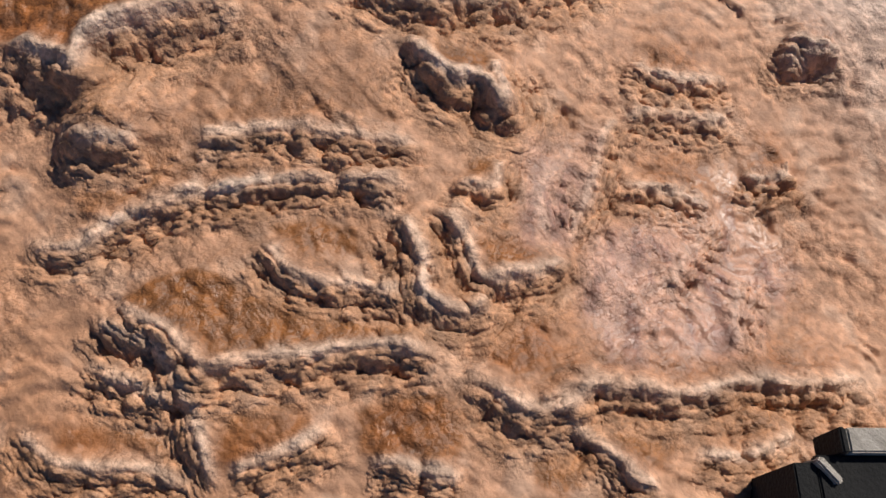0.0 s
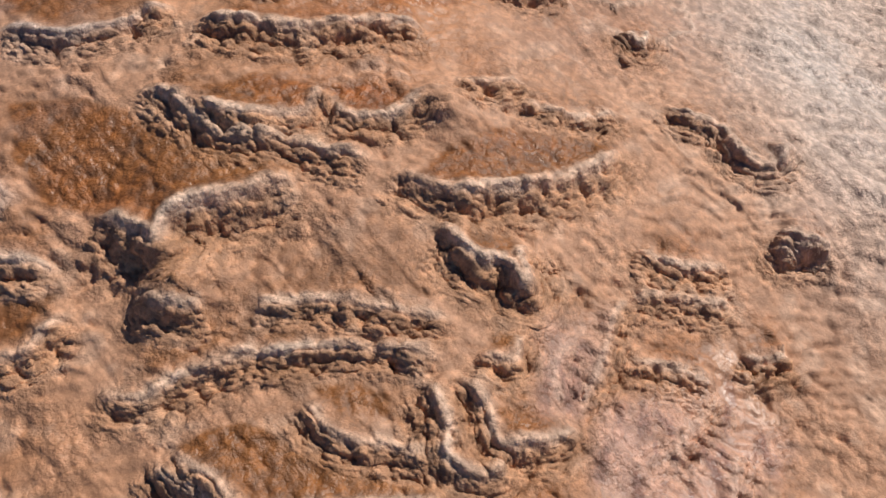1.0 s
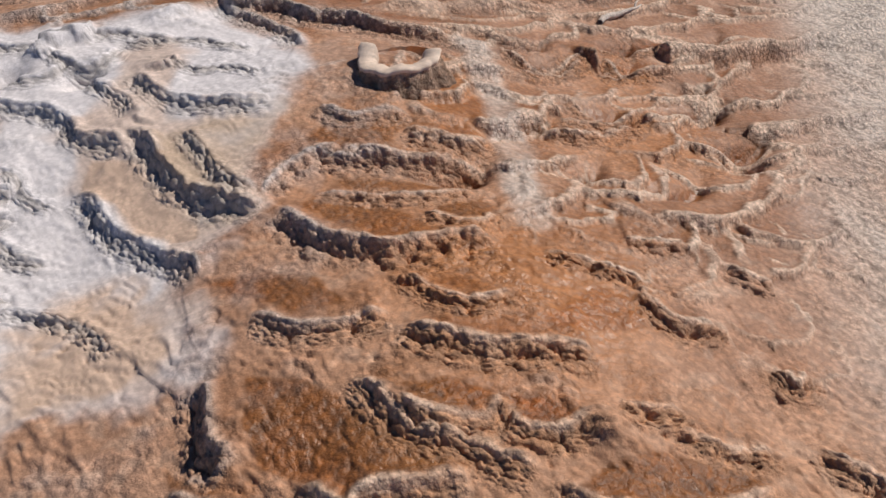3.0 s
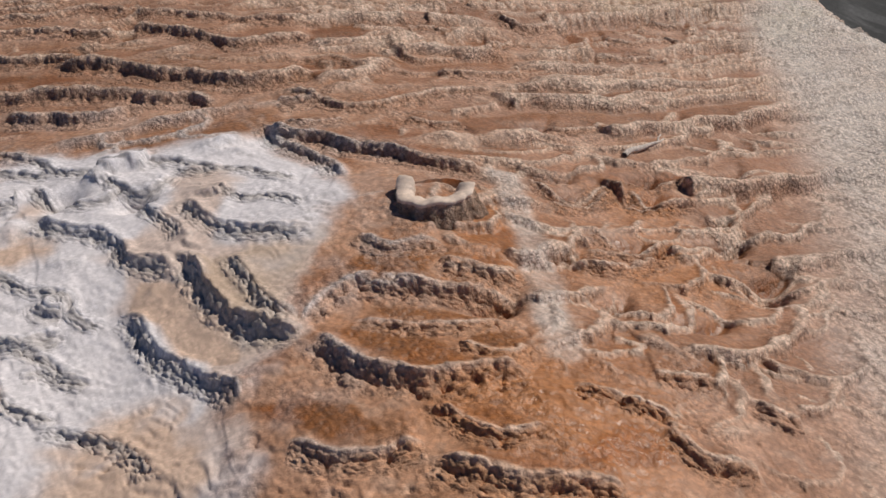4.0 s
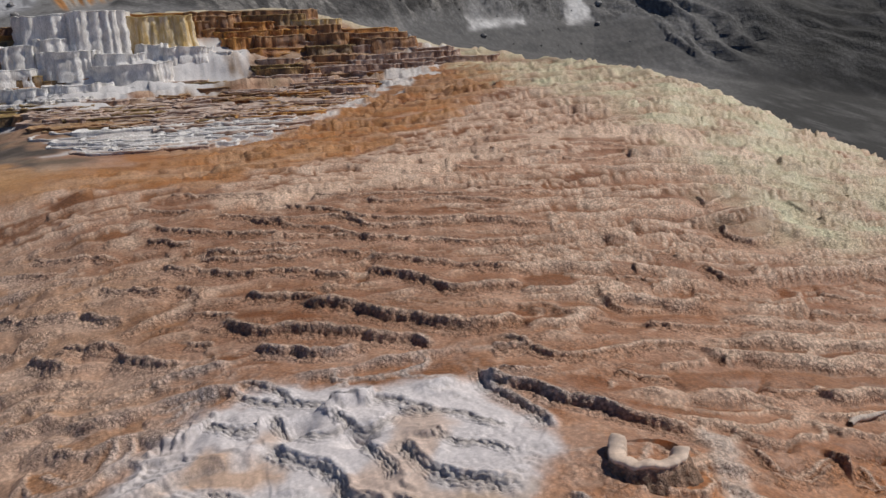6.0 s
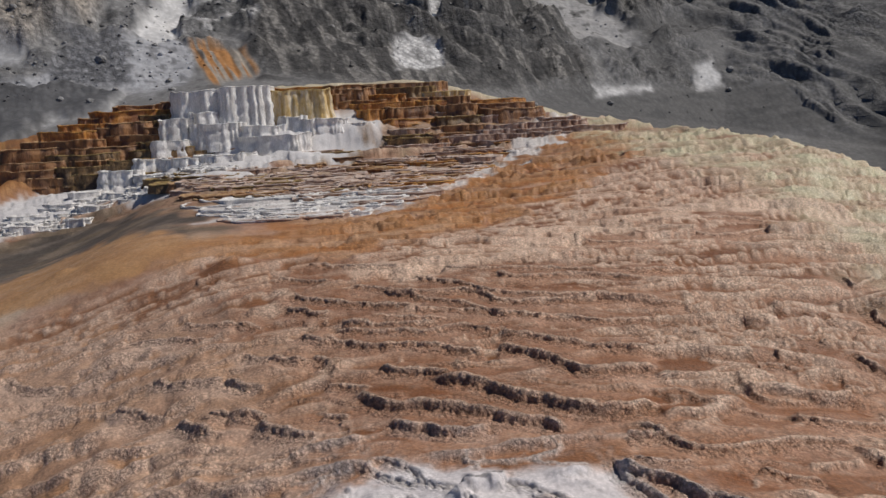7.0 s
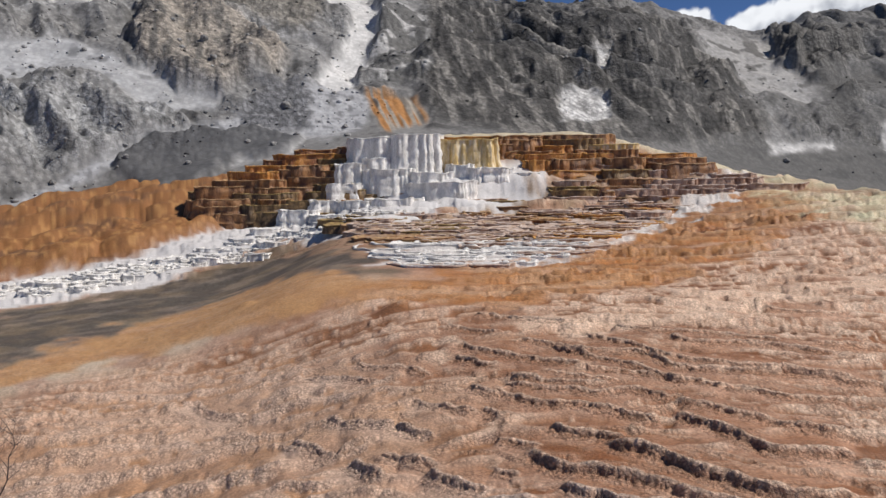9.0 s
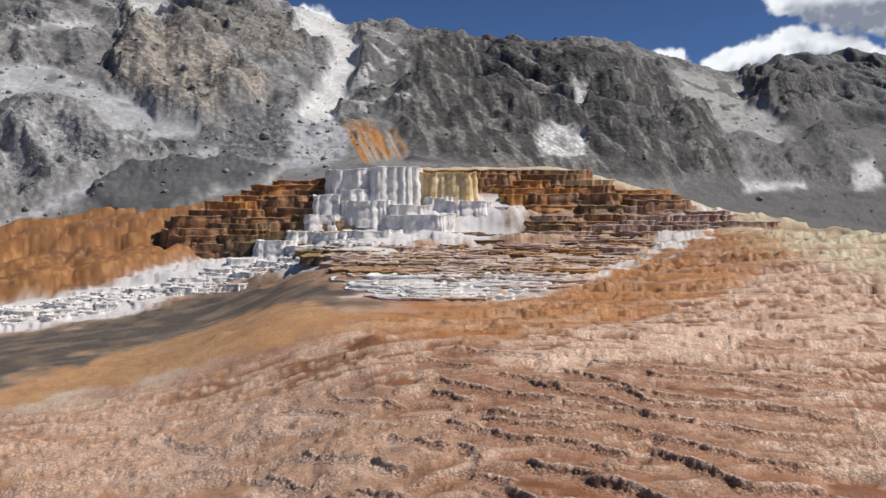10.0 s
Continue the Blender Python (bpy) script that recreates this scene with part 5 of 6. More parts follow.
def knobs(name, rng, shape, x, y, z, size, squash, col, wet, mat):
    """Many small rounded lumps in one mesh, each turned and dented its own way."""
    v, f = shape
    n, m = len(x), len(v)
    turn = rng.uniform(0, 2 * np.pi, n)
    tilt = rng.uniform(-0.5, 0.5, n)
    dent = 1 + rng.uniform(-0.22, 0.22, (n, m))
    p = v[None] * dent[..., None] * (size[:, None] * np.stack([rng.uniform(0.9, 1.6, n), rng.uniform(0.7, 1.1, n), squash * rng.uniform(0.8, 1.2, n)], -1))[:, None, :]
    ct, st, cy, sy = np.cos(tilt)[:, None], np.sin(tilt)[:, None], np.cos(turn)[:, None], np.sin(turn)[:, None]
    px, py, pz = p[..., 0], p[..., 1] * ct - p[..., 2] * st, p[..., 1] * st + p[..., 2] * ct
    pts = np.stack([px * cy - py * sy + x[:, None], px * sy + py * cy + y[:, None], pz + z[:, None]], -1).reshape(-1, 3)
    tris = (f[None] + (np.arange(n) * m)[:, None, None]).reshape(-1, 3)
    me = bpy.data.meshes.new(name)
    me.vertices.add(len(pts))
    me.vertices.foreach_set("co", pts.astype(np.float32).ravel())
    me.loops.add(tris.size)
    me.loops.foreach_set("vertex_index", tris.astype(np.int32).ravel())
    me.polygons.add(len(tris))
    me.polygons.foreach_set("loop_start", np.arange(0, tris.size, 3, dtype=np.int32))
    me.polygons.foreach_set("use_smooth", np.ones(len(tris), dtype=bool))
    me.update(calc_edges=True)
    at = me.attributes.new("mineral", "FLOAT_COLOR", "POINT")
    at.data.foreach_set("color", np.repeat(col, m, 0).astype(np.float32).ravel())
    at = me.attributes.new("wet", "FLOAT", "POINT")
    at.data.foreach_set("value", np.repeat(wet, m).astype(np.float32))
    me.materials.append(mat)
    return new(name, me)


def terrace_rims():
    """A knobbly crust over the lip and the outer face of every rim that the plan names."""
    grids, shapes = [], []
    for n, (drop, c) in enumerate(RIMS):
        far = float(np.hypot(c[:, 0], c[:, 1] + 0.5).mean())
        c = rounded(c)
        run = np.concatenate([[0], np.cumsum(np.hypot(*(c[1:] - c[:-1]).T))])
        step = 0.006 + 0.0013 * far + 0.001 * max(0.0, far - 5)
        m = int(max(12, min(460, run[-1] / step)))
        s = np.linspace(0, run[-1], m)
        x, y = np.interp(s, run, c[:, 0]), np.interp(s, run, c[:, 1])
        tx, ty = np.gradient(x), np.gradient(y)
        for _ in range(3):
            tx, ty = np.convolve(np.pad(tx, 2, "edge"), np.ones(5) / 5, "valid"), np.convolve(np.pad(ty, 2, "edge"), np.ones(5) / 5, "valid")
        ln = np.hypot(tx, ty) + 1e-9
        nx, ny = -ty / ln, tx / ln
        wall = 0.75 * drop + 0.03
        band = np.linspace(0.05 + 0.25 * drop + 0.006 * far, -(1.1 * wall + 0.06 + 0.1 * drop + 0.006 * far), (44 if far < 4 else 32 if far < 8 else 20))
        grids.append((x[:, None] + nx[:, None] * band, y[:, None] + ny[:, None] * band))
        shapes.append((m, len(band), far, drop, s, band))
    flat_x, flat_y = np.concatenate([g[0].ravel() for g in grids]), np.concatenate([g[1].ravel() for g in grids])
    z, bed, lip, face, plain, rough = ground_shape(flat_x, flat_y)
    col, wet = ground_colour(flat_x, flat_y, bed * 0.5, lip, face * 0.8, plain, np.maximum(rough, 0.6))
    at = 0
    for (gx, gy), (m, k, far, drop, steps, bands) in zip(grids, shapes):
        cut = slice(at, at + m * k)
        at += m * k
        p = np.stack([gx, gy, z[cut].reshape(m, k)], -1)
        du, dv = np.gradient(p, axis=0), np.gradient(p, axis=1)
        nrm = np.cross(dv, du)
        nrm *= np.sign(nrm[..., 2:3] + 1e-12) / (np.linalg.norm(nrm, axis=-1, keepdims=True) + 1e-12)
        gap = 0.013 + 0.0034 * far + 0.035 * drop
        along_s, across = np.broadcast_arrays(steps[:, None], bands[None, :])
        along_s, across = along_s.ravel(), -across.ravel()
        # small crinkled steps down the outer face, broken into scallops and knobs
        knob = domes(along_s + 0.5 * across, 0.7 * across + 3.1 * drop, 1.9 * gap, 3)
        course = across / gap + 1.1 * knob + 1.3 * perlin(along_s / gap / 4, across / gap / 5, 90) + 0.6 * perlin(along_s / gap / 1.4, across / gap / 2, 91)
        f = course - np.floor(course)
        lump = gap * (0.80 if far < 4 else 0.75) * (0.85 * (f - smooth(0.66, 0.98, f)) + 0.42 * knob - 0.45) * smooth(-0.3 * gap, 0.8 * gap, across)
        size = gap
        ev, eu = np.linspace(0, 1, k)[None, :], np.linspace(0, 1, m)[:, None]
        fade = smooth(0, 0.30, ev) * smooth(1, 0.72, ev) * smooth(0, 0.08, eu) * smooth(1, 0.92, eu)
        mask = np.clip(0.45 + 0.8 * face[cut] - 0.3 * bed[cut], 0, 1)
        lump = (lump * mask + 0.003).reshape(m, k) * fade - (1 - fade) * 0.35 * size
        p = p + nrm * lump[..., None]
        cols, wets = col[cut].reshape(m, k, 4), wet[cut].reshape(m, k)
        seam = int(np.clip(np.searchsorted(-bands, 0.2 * gap), 3, k - 4))

        def strip(name, lo, hi):
            w = hi - lo
            i = (np.arange(m - 1)[:, None] * w + np.arange(w - 1)[None, :]).ravel()
            quads = np.stack([i, i + w, i + w + 1, i + 1], -1)
            me = bpy.data.meshes.new(name)
            me.vertices.add(m * w)
            me.vertices.foreach_set("co", p[:, lo:hi].astype(np.float32).ravel())
            me.loops.add(quads.size)
            me.loops.foreach_set("vertex_index", quads.astype(np.int32).ravel())
            me.polygons.add(len(quads))
            me.polygons.foreach_set("loop_start", np.arange(0, quads.size, 4, dtype=np.int32))
            me.polygons.foreach_set("use_smooth", np.ones(len(quads), dtype=bool))
            me.update(calc_edges=True)
            a1 = me.attributes.new("mineral", "FLOAT_COLOR", "POINT")
            a1.data.foreach_set("color", cols[:, lo:hi].astype(np.float32).ravel())
            a2 = me.attributes.new("wet", "FLOAT", "POINT")
            a2.data.foreach_set("value", wets[:, lo:hi].astype(np.float32).ravel())
            me.materials.append(TRAVERTINE)
            return new(name, me)

        pale = white_zone(gx.ravel(), gy.ravel()).mean() > 0.5
        rim_ob = tagged(strip("terrace_rim", seam, k), "knobbly grey-white travertine rim round a white pan" if pale else "knobbly tan travertine rim damming an orange pool", "terrace rim", "rims of the terrace pools")
        lip_ob = tagged(strip("lip", 0, seam + 1), "smooth pale lip")
        lip_ob.parent = rim_ob


def loose_rock():
    rng = np.random.default_rng(9)
    n = 7000
    az, r = np.radians(rng.uniform(-31, 32, n)), rng.uniform(46, 92, n)
    x, y = -1.16 + r * np.sin(az), -0.2 + r * np.cos(az)
    z, col, wet = hill_sheet(x, y)
    foot = hill_foot(np.degrees(az))
    keep = np.nonzero((r > foot + 0.5) & (r < foot + 34) & ((x < -6) | (rng.uniform(0, 1, n) < 0.3)))[0]
    size = 0.035 + 0.11 * rng.uniform(0, 1, n) ** 3 + 0.1 * (rng.uniform(0, 1, n) > 0.98)
    col[:, :3] *= rng.uniform(0.6, 1.5, (n, 1))
    ob = knobs("scree", rng, KNOB, x[keep], y[keep], z[keep] + 0.05 * size[keep], size[keep], 0.75, col[keep], wet[keep], ROCK)
    ob.parent = hillside
    tagged(ob, "loose grey rock strewn over the hillside", kind="stuff")


terrace_rims()
loose_rock()

# ---- things ----
def plain_paint(name, colour, rough=0.8, vary=0.3, scale=6.0, stretch=(1, 1, 1), lumps=0.4, second=None):
    """A surface of one colour with blotches, streaks and fine relief; second: the colour of its stains."""
    m = bpy.data.materials.new(name)
    m.use_nodes = True
    nt = m.node_tree
    link, add = nt.links.new, nt.nodes.new
    b = nt.nodes["Principled BSDF"]
    geo, place = add("ShaderNodeNewGeometry"), add("ShaderNodeMapping")
    place.inputs["Scale"].default_value = stretch
    link(geo.outputs["Position"], place.inputs["Vector"])
    big, fine = add("ShaderNodeTexNoise"), add("ShaderNodeTexNoise")
    for t, sc in ((big, scale), (fine, scale * 9)):
        t.inputs["Scale"].default_value, t.inputs["Detail"].default_value = sc, 5
        link(place.outputs["Vector"], t.inputs["Vector"])
    ramp = add("ShaderNodeMix")
    ramp.data_type = "RGBA"
    dark = second or tuple(c * (1 - vary) for c in colour)
    ramp.inputs[6].default_value, ramp.inputs[7].default_value = (*dark, 1), (*colour, 1)
    span = add("ShaderNodeMapRange")
    span.inputs["From Min"].default_value, span.inputs["From Max"].default_value = 0.36, 0.60
    link(big.outputs["Fac"], span.inputs["Value"])
    link(span.outputs["Result"], ramp.inputs[0])
    shade = add("ShaderNodeMapRange")
    shade.inputs["From Min"].default_value, shade.inputs["From Max"].default_value = 0.3, 0.7
    shade.inputs["To Min"].default_value, shade.inputs["To Max"].default_value = 0.75, 1.15
    link(fine.outputs["Fac"], shade.inputs["Value"])
    mul = add("ShaderNodeVectorMath")
    mul.operation = "SCALE"
    link(ramp.outputs[2], mul.inputs[0])
    link(shade.outputs["Result"], mul.inputs["Scale"])
    link(mul.outputs["Vector"], b.inputs["Base Color"])
    b.inputs["Roughness"].default_value = rough
    bp = add("ShaderNodeBump")
    bp.inputs["Strength"].default_value, bp.inputs["Distance"].default_value = lumps, 0.15 / scale
    link(fine.outputs["Fac"], bp.inputs["Height"])
    link(bp.outputs["Normal"], b.inputs["Normal"])
    return m


def mesh_of(name, verts, faces, mat, smooth_shade=True):
    me = bpy.data.meshes.new(name)
    me.from_pydata([tuple(map(float, v)) for v in verts], [], faces)
    me.polygons.foreach_set("use_smooth", [smooth_shade] * len(me.polygons))
    me.materials.append(mat)
    me.update()
    return me


def part(name, me, parent, label=""):
    ob = new(name, me)
    ob.parent = parent
    return tagged(ob, label)


def ring_mesh(name, rings, mat, cap_top=True, closed=True):
    """Rings of equal length, lowest first, joined by quads."""
    n = len(rings[0])
    verts = [p for ring in rings for p in ring]
    faces = []
    for k in range(len(rings) - 1):
        for i in range(n if closed else n - 1):
            j = (i + 1) % n
            faces.append((k * n + i, k * n + j, (k + 1) * n + j, (k + 1) * n + i))
    if cap_top:
        faces.append(tuple((len(rings) - 1) * n + i for i in range(n)))
    return mesh_of(name, verts, faces, mat)


TIER_PAINT = {
    "W": plain_paint("white_travertine", (0.80, 0.77, 0.735), 0.75, 0.2, 3.0, (1, 1, 0.3), 0.45, second=(0.60, 0.57, 0.535)),
    "Y": plain_paint("yellow_travertine", (0.60, 0.40, 0.14), 0.6, 0.3, 3.2, (1.5, 1.5, 0.2), 0.5, second=(0.70, 0.60, 0.44)),
    "B": plain_paint("brown_travertine", (0.35, 0.17, 0.065), 0.55, 0.4, 2.6, (1.2, 1.2, 0.3), 0.6, second=(0.13, 0.062, 0.034)),
    "D": plain_paint("olive_travertine", (0.25, 0.15, 0.06), 0.5, 0.5, 2.6, (1.2, 1.2, 0.3), 0.6, second=(0.09, 0.055, 0.03)),
    "O": plain_paint("orange_travertine", (0.50, 0.22, 0.045), 0.5, 0.4, 2.6, (1.2, 1.2, 0.3), 0.6, second=(0.24, 0.09, 0.03)),
    "P": plain_paint("pale_travertine", (0.50, 0.36, 0.28), 0.7, 0.4, 2.6, (1.0, 1.0, 0.4), 0.6, second=(0.27, 0.14, 0.08)),
}
LIP_PAINT = {
    "W": TIER_PAINT["W"],
    "Y": plain_paint("yellow_lip", (0.66, 0.52, 0.26), 0.6, 0.3, 4.0, second=(0.50, 0.33, 0.11)),
    "B": plain_paint("brown_lip", (0.47, 0.30, 0.15), 0.6, 0.4, 4.0, second=(0.26, 0.13, 0.06)),
    "D": plain_paint("olive_lip", (0.36, 0.25, 0.09), 0.55, 0.4, 4.0, second=(0.17, 0.10, 0.04)),
    "O": plain_paint("orange_lip", (0.58, 0.31, 0.08), 0.55, 0.4, 4.0, second=(0.36, 0.15, 0.04)),
    "P": plain_paint("pale_lip", (0.58, 0.47, 0.40), 0.7, 0.3, 4.0, second=(0.42, 0.28, 0.20)),
}
TIER_WORDS = {
    "W": "white travertine tier with fluted sides, part of the mound",
    "Y": "ochre-yellow travertine tier with drip-fluted sides",
    "B": "rusty brown travertine tier with a rounded edge",
    "D": "dark olive-brown travertine tier streaked with algae",
    "O": "orange travertine tier stained by algae",
    "P": "pale pinkish travertine ledge with a stained face",
}


def tier(kind, cx, front, width, top, low, seed, bag=None):
    """One step of the mound: a scalloped pan with a thin lip over dripping, fluted sides. bag: gathers small ones for one mesh."""
    tall = top - low
    large = tall > 0.5 and width > 1.0
    depth, hw = (max(1.6, 0.9 * width) if large else 0.45 + 0.4 * width), width / 2
    n = int(min(200, max(36, 5 * (hw + depth) / (0.075 if large else 0.12))))
    t = np.linspace(0, 2 * np.pi, n, endpoint=False)
    c, s = np.cos(t), np.sin(t)
    px, py = hw * np.sign(c) * np.abs(c) ** 0.55, depth * 0.5 * np.sign(s) * np.abs(s) ** 0.65
    run = np.concatenate([[0], np.cumsum(np.hypot(np.diff(px), np.diff(py)))])
    size = min(1.0, 0.35 + 0.6 * tall)
    loop = 2.0 * np.stack([c, s])
    lobe = (0.75 + 0.4 * math.sin(seed * 1.7)) * max(0.55, min(1.0, 0.5 * width))
    big = np.abs(np.sin(np.pi * run / lobe + 1.6 * perlin(px / 0.9 + seed, py / 0.9, 180)))
    small = np.abs(np.sin(np.pi * run / 0.21 + 1.2 * perlin(px / 0.3, py / 0.3 + seed, 181)))
    out = size * (0.17 * big ** 0.5 + 0.025 * small ** 0.7 + 0.24 * perlin(loop[0] + seed, loop[1], 182) - 0.14)
    turn = 0.22 * math.sin(seed * 2.9)
    sag = size * (0.10 * perlin(loop[0], loop[1] + seed, 183) + 0.05 * perlin(run / 0.5 + seed, run * 0, 184))

    def ring(z, grow, drips):
        zz = run * 0 + z
        f = out + grow + size * drips * (0.030 * perlin(run / 0.085 + seed, zz / 0.5, 185) + 0.09 * perlin(run / 0.33 + seed, zz / 0.5, 186) + 0.055 * (domes(run + seed, zz * 0.8, 0.19, 187) - 0.5))
        return np.stack([cx + px + c * f, front + depth * 0.5 + py + s * f + turn * px, zz + (sag if z > low else 0)], -1)

    steps = np.linspace(0, 1, 15 if large else 6)
    rings = [ring(low + (tall - 0.05) * q, size * (0.16 * (1 - q) ** 1.6 + 0.05 * abs(math.sin(math.pi * q * tall / 0.5 + seed))), 1.1) for q in steps]
    e = size * (0.05 * abs(math.sin(math.pi * tall / 0.5 + seed)))
    edge = [ring(top - 0.055, e - 0.01, 1.0), ring(top - 0.035, e + 0.025 * size, 0.9), ring(top - 0.008, e + 0.022 * size, 0.8), ring(top, e - 0.015, 0.7), ring(top - 0.008, e - 0.06, 0.6), ring(top - 0.05, e - 0.11, 0.5), ring(top - 0.06, e - 0.2, 0.3)]
    if bag is not None:
        bag.append((kind, rings[:-1] + edge))
        return None
    ob = tagged(new("travertine_tier", ring_mesh("travertine_tier", rings, TIER_PAINT[kind], cap_top=False)), TIER_WORDS[kind], "terrace", "tiers of the mound")
    lip = ring_mesh("lip", edge, LIP_PAINT[kind])
    part("lip", lip, ob)
    return ob


TIERS = [
    ("W", -5.55, 37.0, 2.17, 5.59, 3.32),
    ("W", -3.48, 36.8, 2.45, 5.68, 3.47),
    ("Y", -0.96, 37.4, 2.83, 5.47, 3.90),
    ("W", -5.26, 36.6, 1.35, 4.64, 3.22),
    ("W", -6.40, 36.3, 1.31, 4.40, 2.60),
    ("W", -4.74, 36.0, 2.35, 4.12, 2.90),
    ("W", -2.60, 36.0, 1.92, 3.97, 2.85),
    ("W", -1.31, 36.4, 1.14, 4.28, 3.09),
    ("W", 0.02, 36.2, 2.06, 4.12, 2.84),
    ("W", 1.49, 36.6, 1.35, 3.86, 2.93),
    ("W", -6.44, 35.7, 1.83, 3.49, 2.38),
    ("W", -2.39, 35.3, 3.36, 3.52, 2.27),
    ("W", -7.36, 34.8, 1.41, 2.81, 1.84),
    ("W", -5.98, 34.4, 1.71, 2.78, 2.02),
    ("W", -4.23, 34.3, 2.25, 2.86, 1.92),
    ("W", -2.67, 34.6, 1.11, 2.65, 1.91),
    ("W", -8.38, 34.0, 1.74, 2.43, 1.58),
    ("W", -6.86, 33.5, 2.24, 2.34, 1.35),
    ("W", -5.17, 33.3, 1.38, 2.35, 1.51),
    ("W", -9.64, 33.0, 1.34, 2.22, 1.28),
    ("W", -8.12, 32.3, 1.94, 1.94, 1.08),
    ("W", -6.23, 32.0, 1.92, 1.85, 1.15),
    ("W", -10.22, 32.0, 1.60, 1.98, 0.92),
    ("W", -11.25, 31.2, 1.38, 1.79, 0.73),
    ("W", -8.86, 31.0, 1.59, 1.52, 0.75),
    ("W", -12.45, 30.2, 1.77, 1.33, 0.44),
    ("W", -11.05, 29.8, 1.45, 1.28, 0.45),
    ("W", -13.55, 29.2, 1.71, 1.06, 0.08),
    ("W", -14.89, 28.5, 2.08, 0.89, -0.18),
    ("W", -16.21, 27.7, 2.22, 0.68, -0.62),
    ("P", 6.05, 31.0, 2.21, 2.60, 1.94),
]
for n, (kind, x, y, wide, top, low) in enumerate(TIERS):
    if y < 33.6:   # the cascade: low steps that follow the ground
        top = min(top, float(base_height(np.array([x]), np.array([y + 0.3]))[0]) + 0.20 + 0.06 * math.sin(n * 2.7))
    tier(kind, x, y, wide * (0.8 if y < 33.6 else 1), top, low, n + 1.37)


def courses():
    """Thin courses of stained terraces stacked beside the white mound, on either flank."""
    rng = random.Random(33)
    z = 2.75
    while z < 5.85:
        y = float(along(z, (2.7, 35.0), (3.7, 36.9), (4.9, 38.3), (5.8, 39.2)))
        x, end = float(along(z, (2.7, 2.6), (3.5, 2.8), (4.5, 1.6), (5.2, 0.2), (5.8, -3.0))), float(along(z, (2.7, 12.0), (3.2, 11.2), (3.8, 9.7), (4.68, 7.1), (5.36, 4.7), (5.7, 2.5), (5.9, 0.5)))
        while x < end:
            w = rng.uniform(1.4, 3.8)
            right = (x + 0.5 * w) / 11
            kind = rng.choice("PPPBP" if right > 0.62 and z < 3.9 else "BBDOBP" if z < 4.6 else "BOBDYB")
            tier(kind, x + 0.5 * w, y + rng.uniform(-0.35, 0.35), w * 1.15, z + rng.uniform(-0.05, 0.05), z - 0.75, 700 + 13.7 * z + 2.3 * x)
            x += 0.85 * w
        z += rng.uniform(0.20, 0.30)
    z = 2.3
    while z < 5.2:
        y = float(along(z, (2.3, 34.8), (3.4, 36.2), (4.4, 37.4), (5.2, 38.6)))
        x, end = float(along(z, (2.3, -12.6), (3.1, -14.0), (3.9, -12.8), (4.4, -11.3), (5.2, -9.3))), -7.0
        while x < end:
            w = rng.uniform(1.5, 3.6)
            kind = rng.choice("DDBDB" if x > -9.0 else "DBBDB" if z < 3.4 else "OBBOB")
            tier(kind, x + 0.5 * w, y + rng.uniform(-0.4, 0.4), w * 1.15, z + rng.uniform(-0.06, 0.06), z - 0.8, 900 + 11.3 * z + 2.9 * x)
            x += 0.9 * w
        z += rng.uniform(0.22, 0.34)


courses()


def ledge_field():
    """Thin ledges strewn over the apron and small white steps down the cascade, as one mesh."""
    rng, bag = random.Random(21), []

    def floor(x, y):
        return float(base_height(np.array([x]), np.array([y]))[0])

    for n in range(270):
        y = rng.uniform(20.8, 36)
        x = rng.uniform(-3.0 - 0.30 * (y - 22), 0.6 + 0.60 * (y - 21))
        side = (x + 3) / (5 + 0.62 * (y - 21))
        kind = rng.choice("PPBPPO" if side > 0.45 else "DPPBP") if not (y < 24.8 and -3.6 < x < 2.2) else rng.choice("WWWWP")
        g = floor(x, y)
        tier(kind, x, y, rng.uniform(0.7, 2.6), g + rng.uniform(0.03, 0.05 + 0.09 * min(1.0, (y - 20) / 6)), g - 0.25, n * 1.7 + 200, bag)
    for n in range(260):
        q = rng.random()
        x, y = -17.5 + 13.5 * q + rng.uniform(-1.0, 1.0), 27.4 + 6.6 * q + rng.uniform(-1.3, 1.1)
        g = floor(x, y)
        tier("W", x, y, rng.uniform(0.25, 0.9), g + rng.uniform(0.03, 0.20), g - 0.3, n * 2.3 + 500, bag)
    verts, faces, mats, at = [], [], [], 0
    kinds = sorted(TIER_PAINT)
    for kind, rings in bag:
        m, n = len(rings), len(rings[0])
        verts += [p for ring in rings for p in ring]
        for k in range(m - 1):
            faces += [(at + k * n + i, at + k * n + (i + 1) % n, at + (k + 1) * n + (i + 1) % n, at + (k + 1) * n + i) for i in range(n)]
            mats += [kinds.index(kind) + (len(kinds) if k > m - 7 else 0)] * n
        faces.append(tuple(at + (m - 1) * n + i for i in range(n)))
        mats.append(kinds.index(kind) + len(kinds))
        at += m * n
    me = mesh_of("small_terraces", verts, faces, TIER_PAINT[kinds[0]])
    for k in kinds[1:]:
        me.materials.append(TIER_PAINT[k])
    for k in kinds:
        me.materials.append(LIP_PAINT[k])
    me.polygons.foreach_set("material_index", mats)
    tagged(new("small_terraces", me), "small white, olive and pinkish travertine ledges below the mound", "terraces", kind="stuff")


ledge_field()


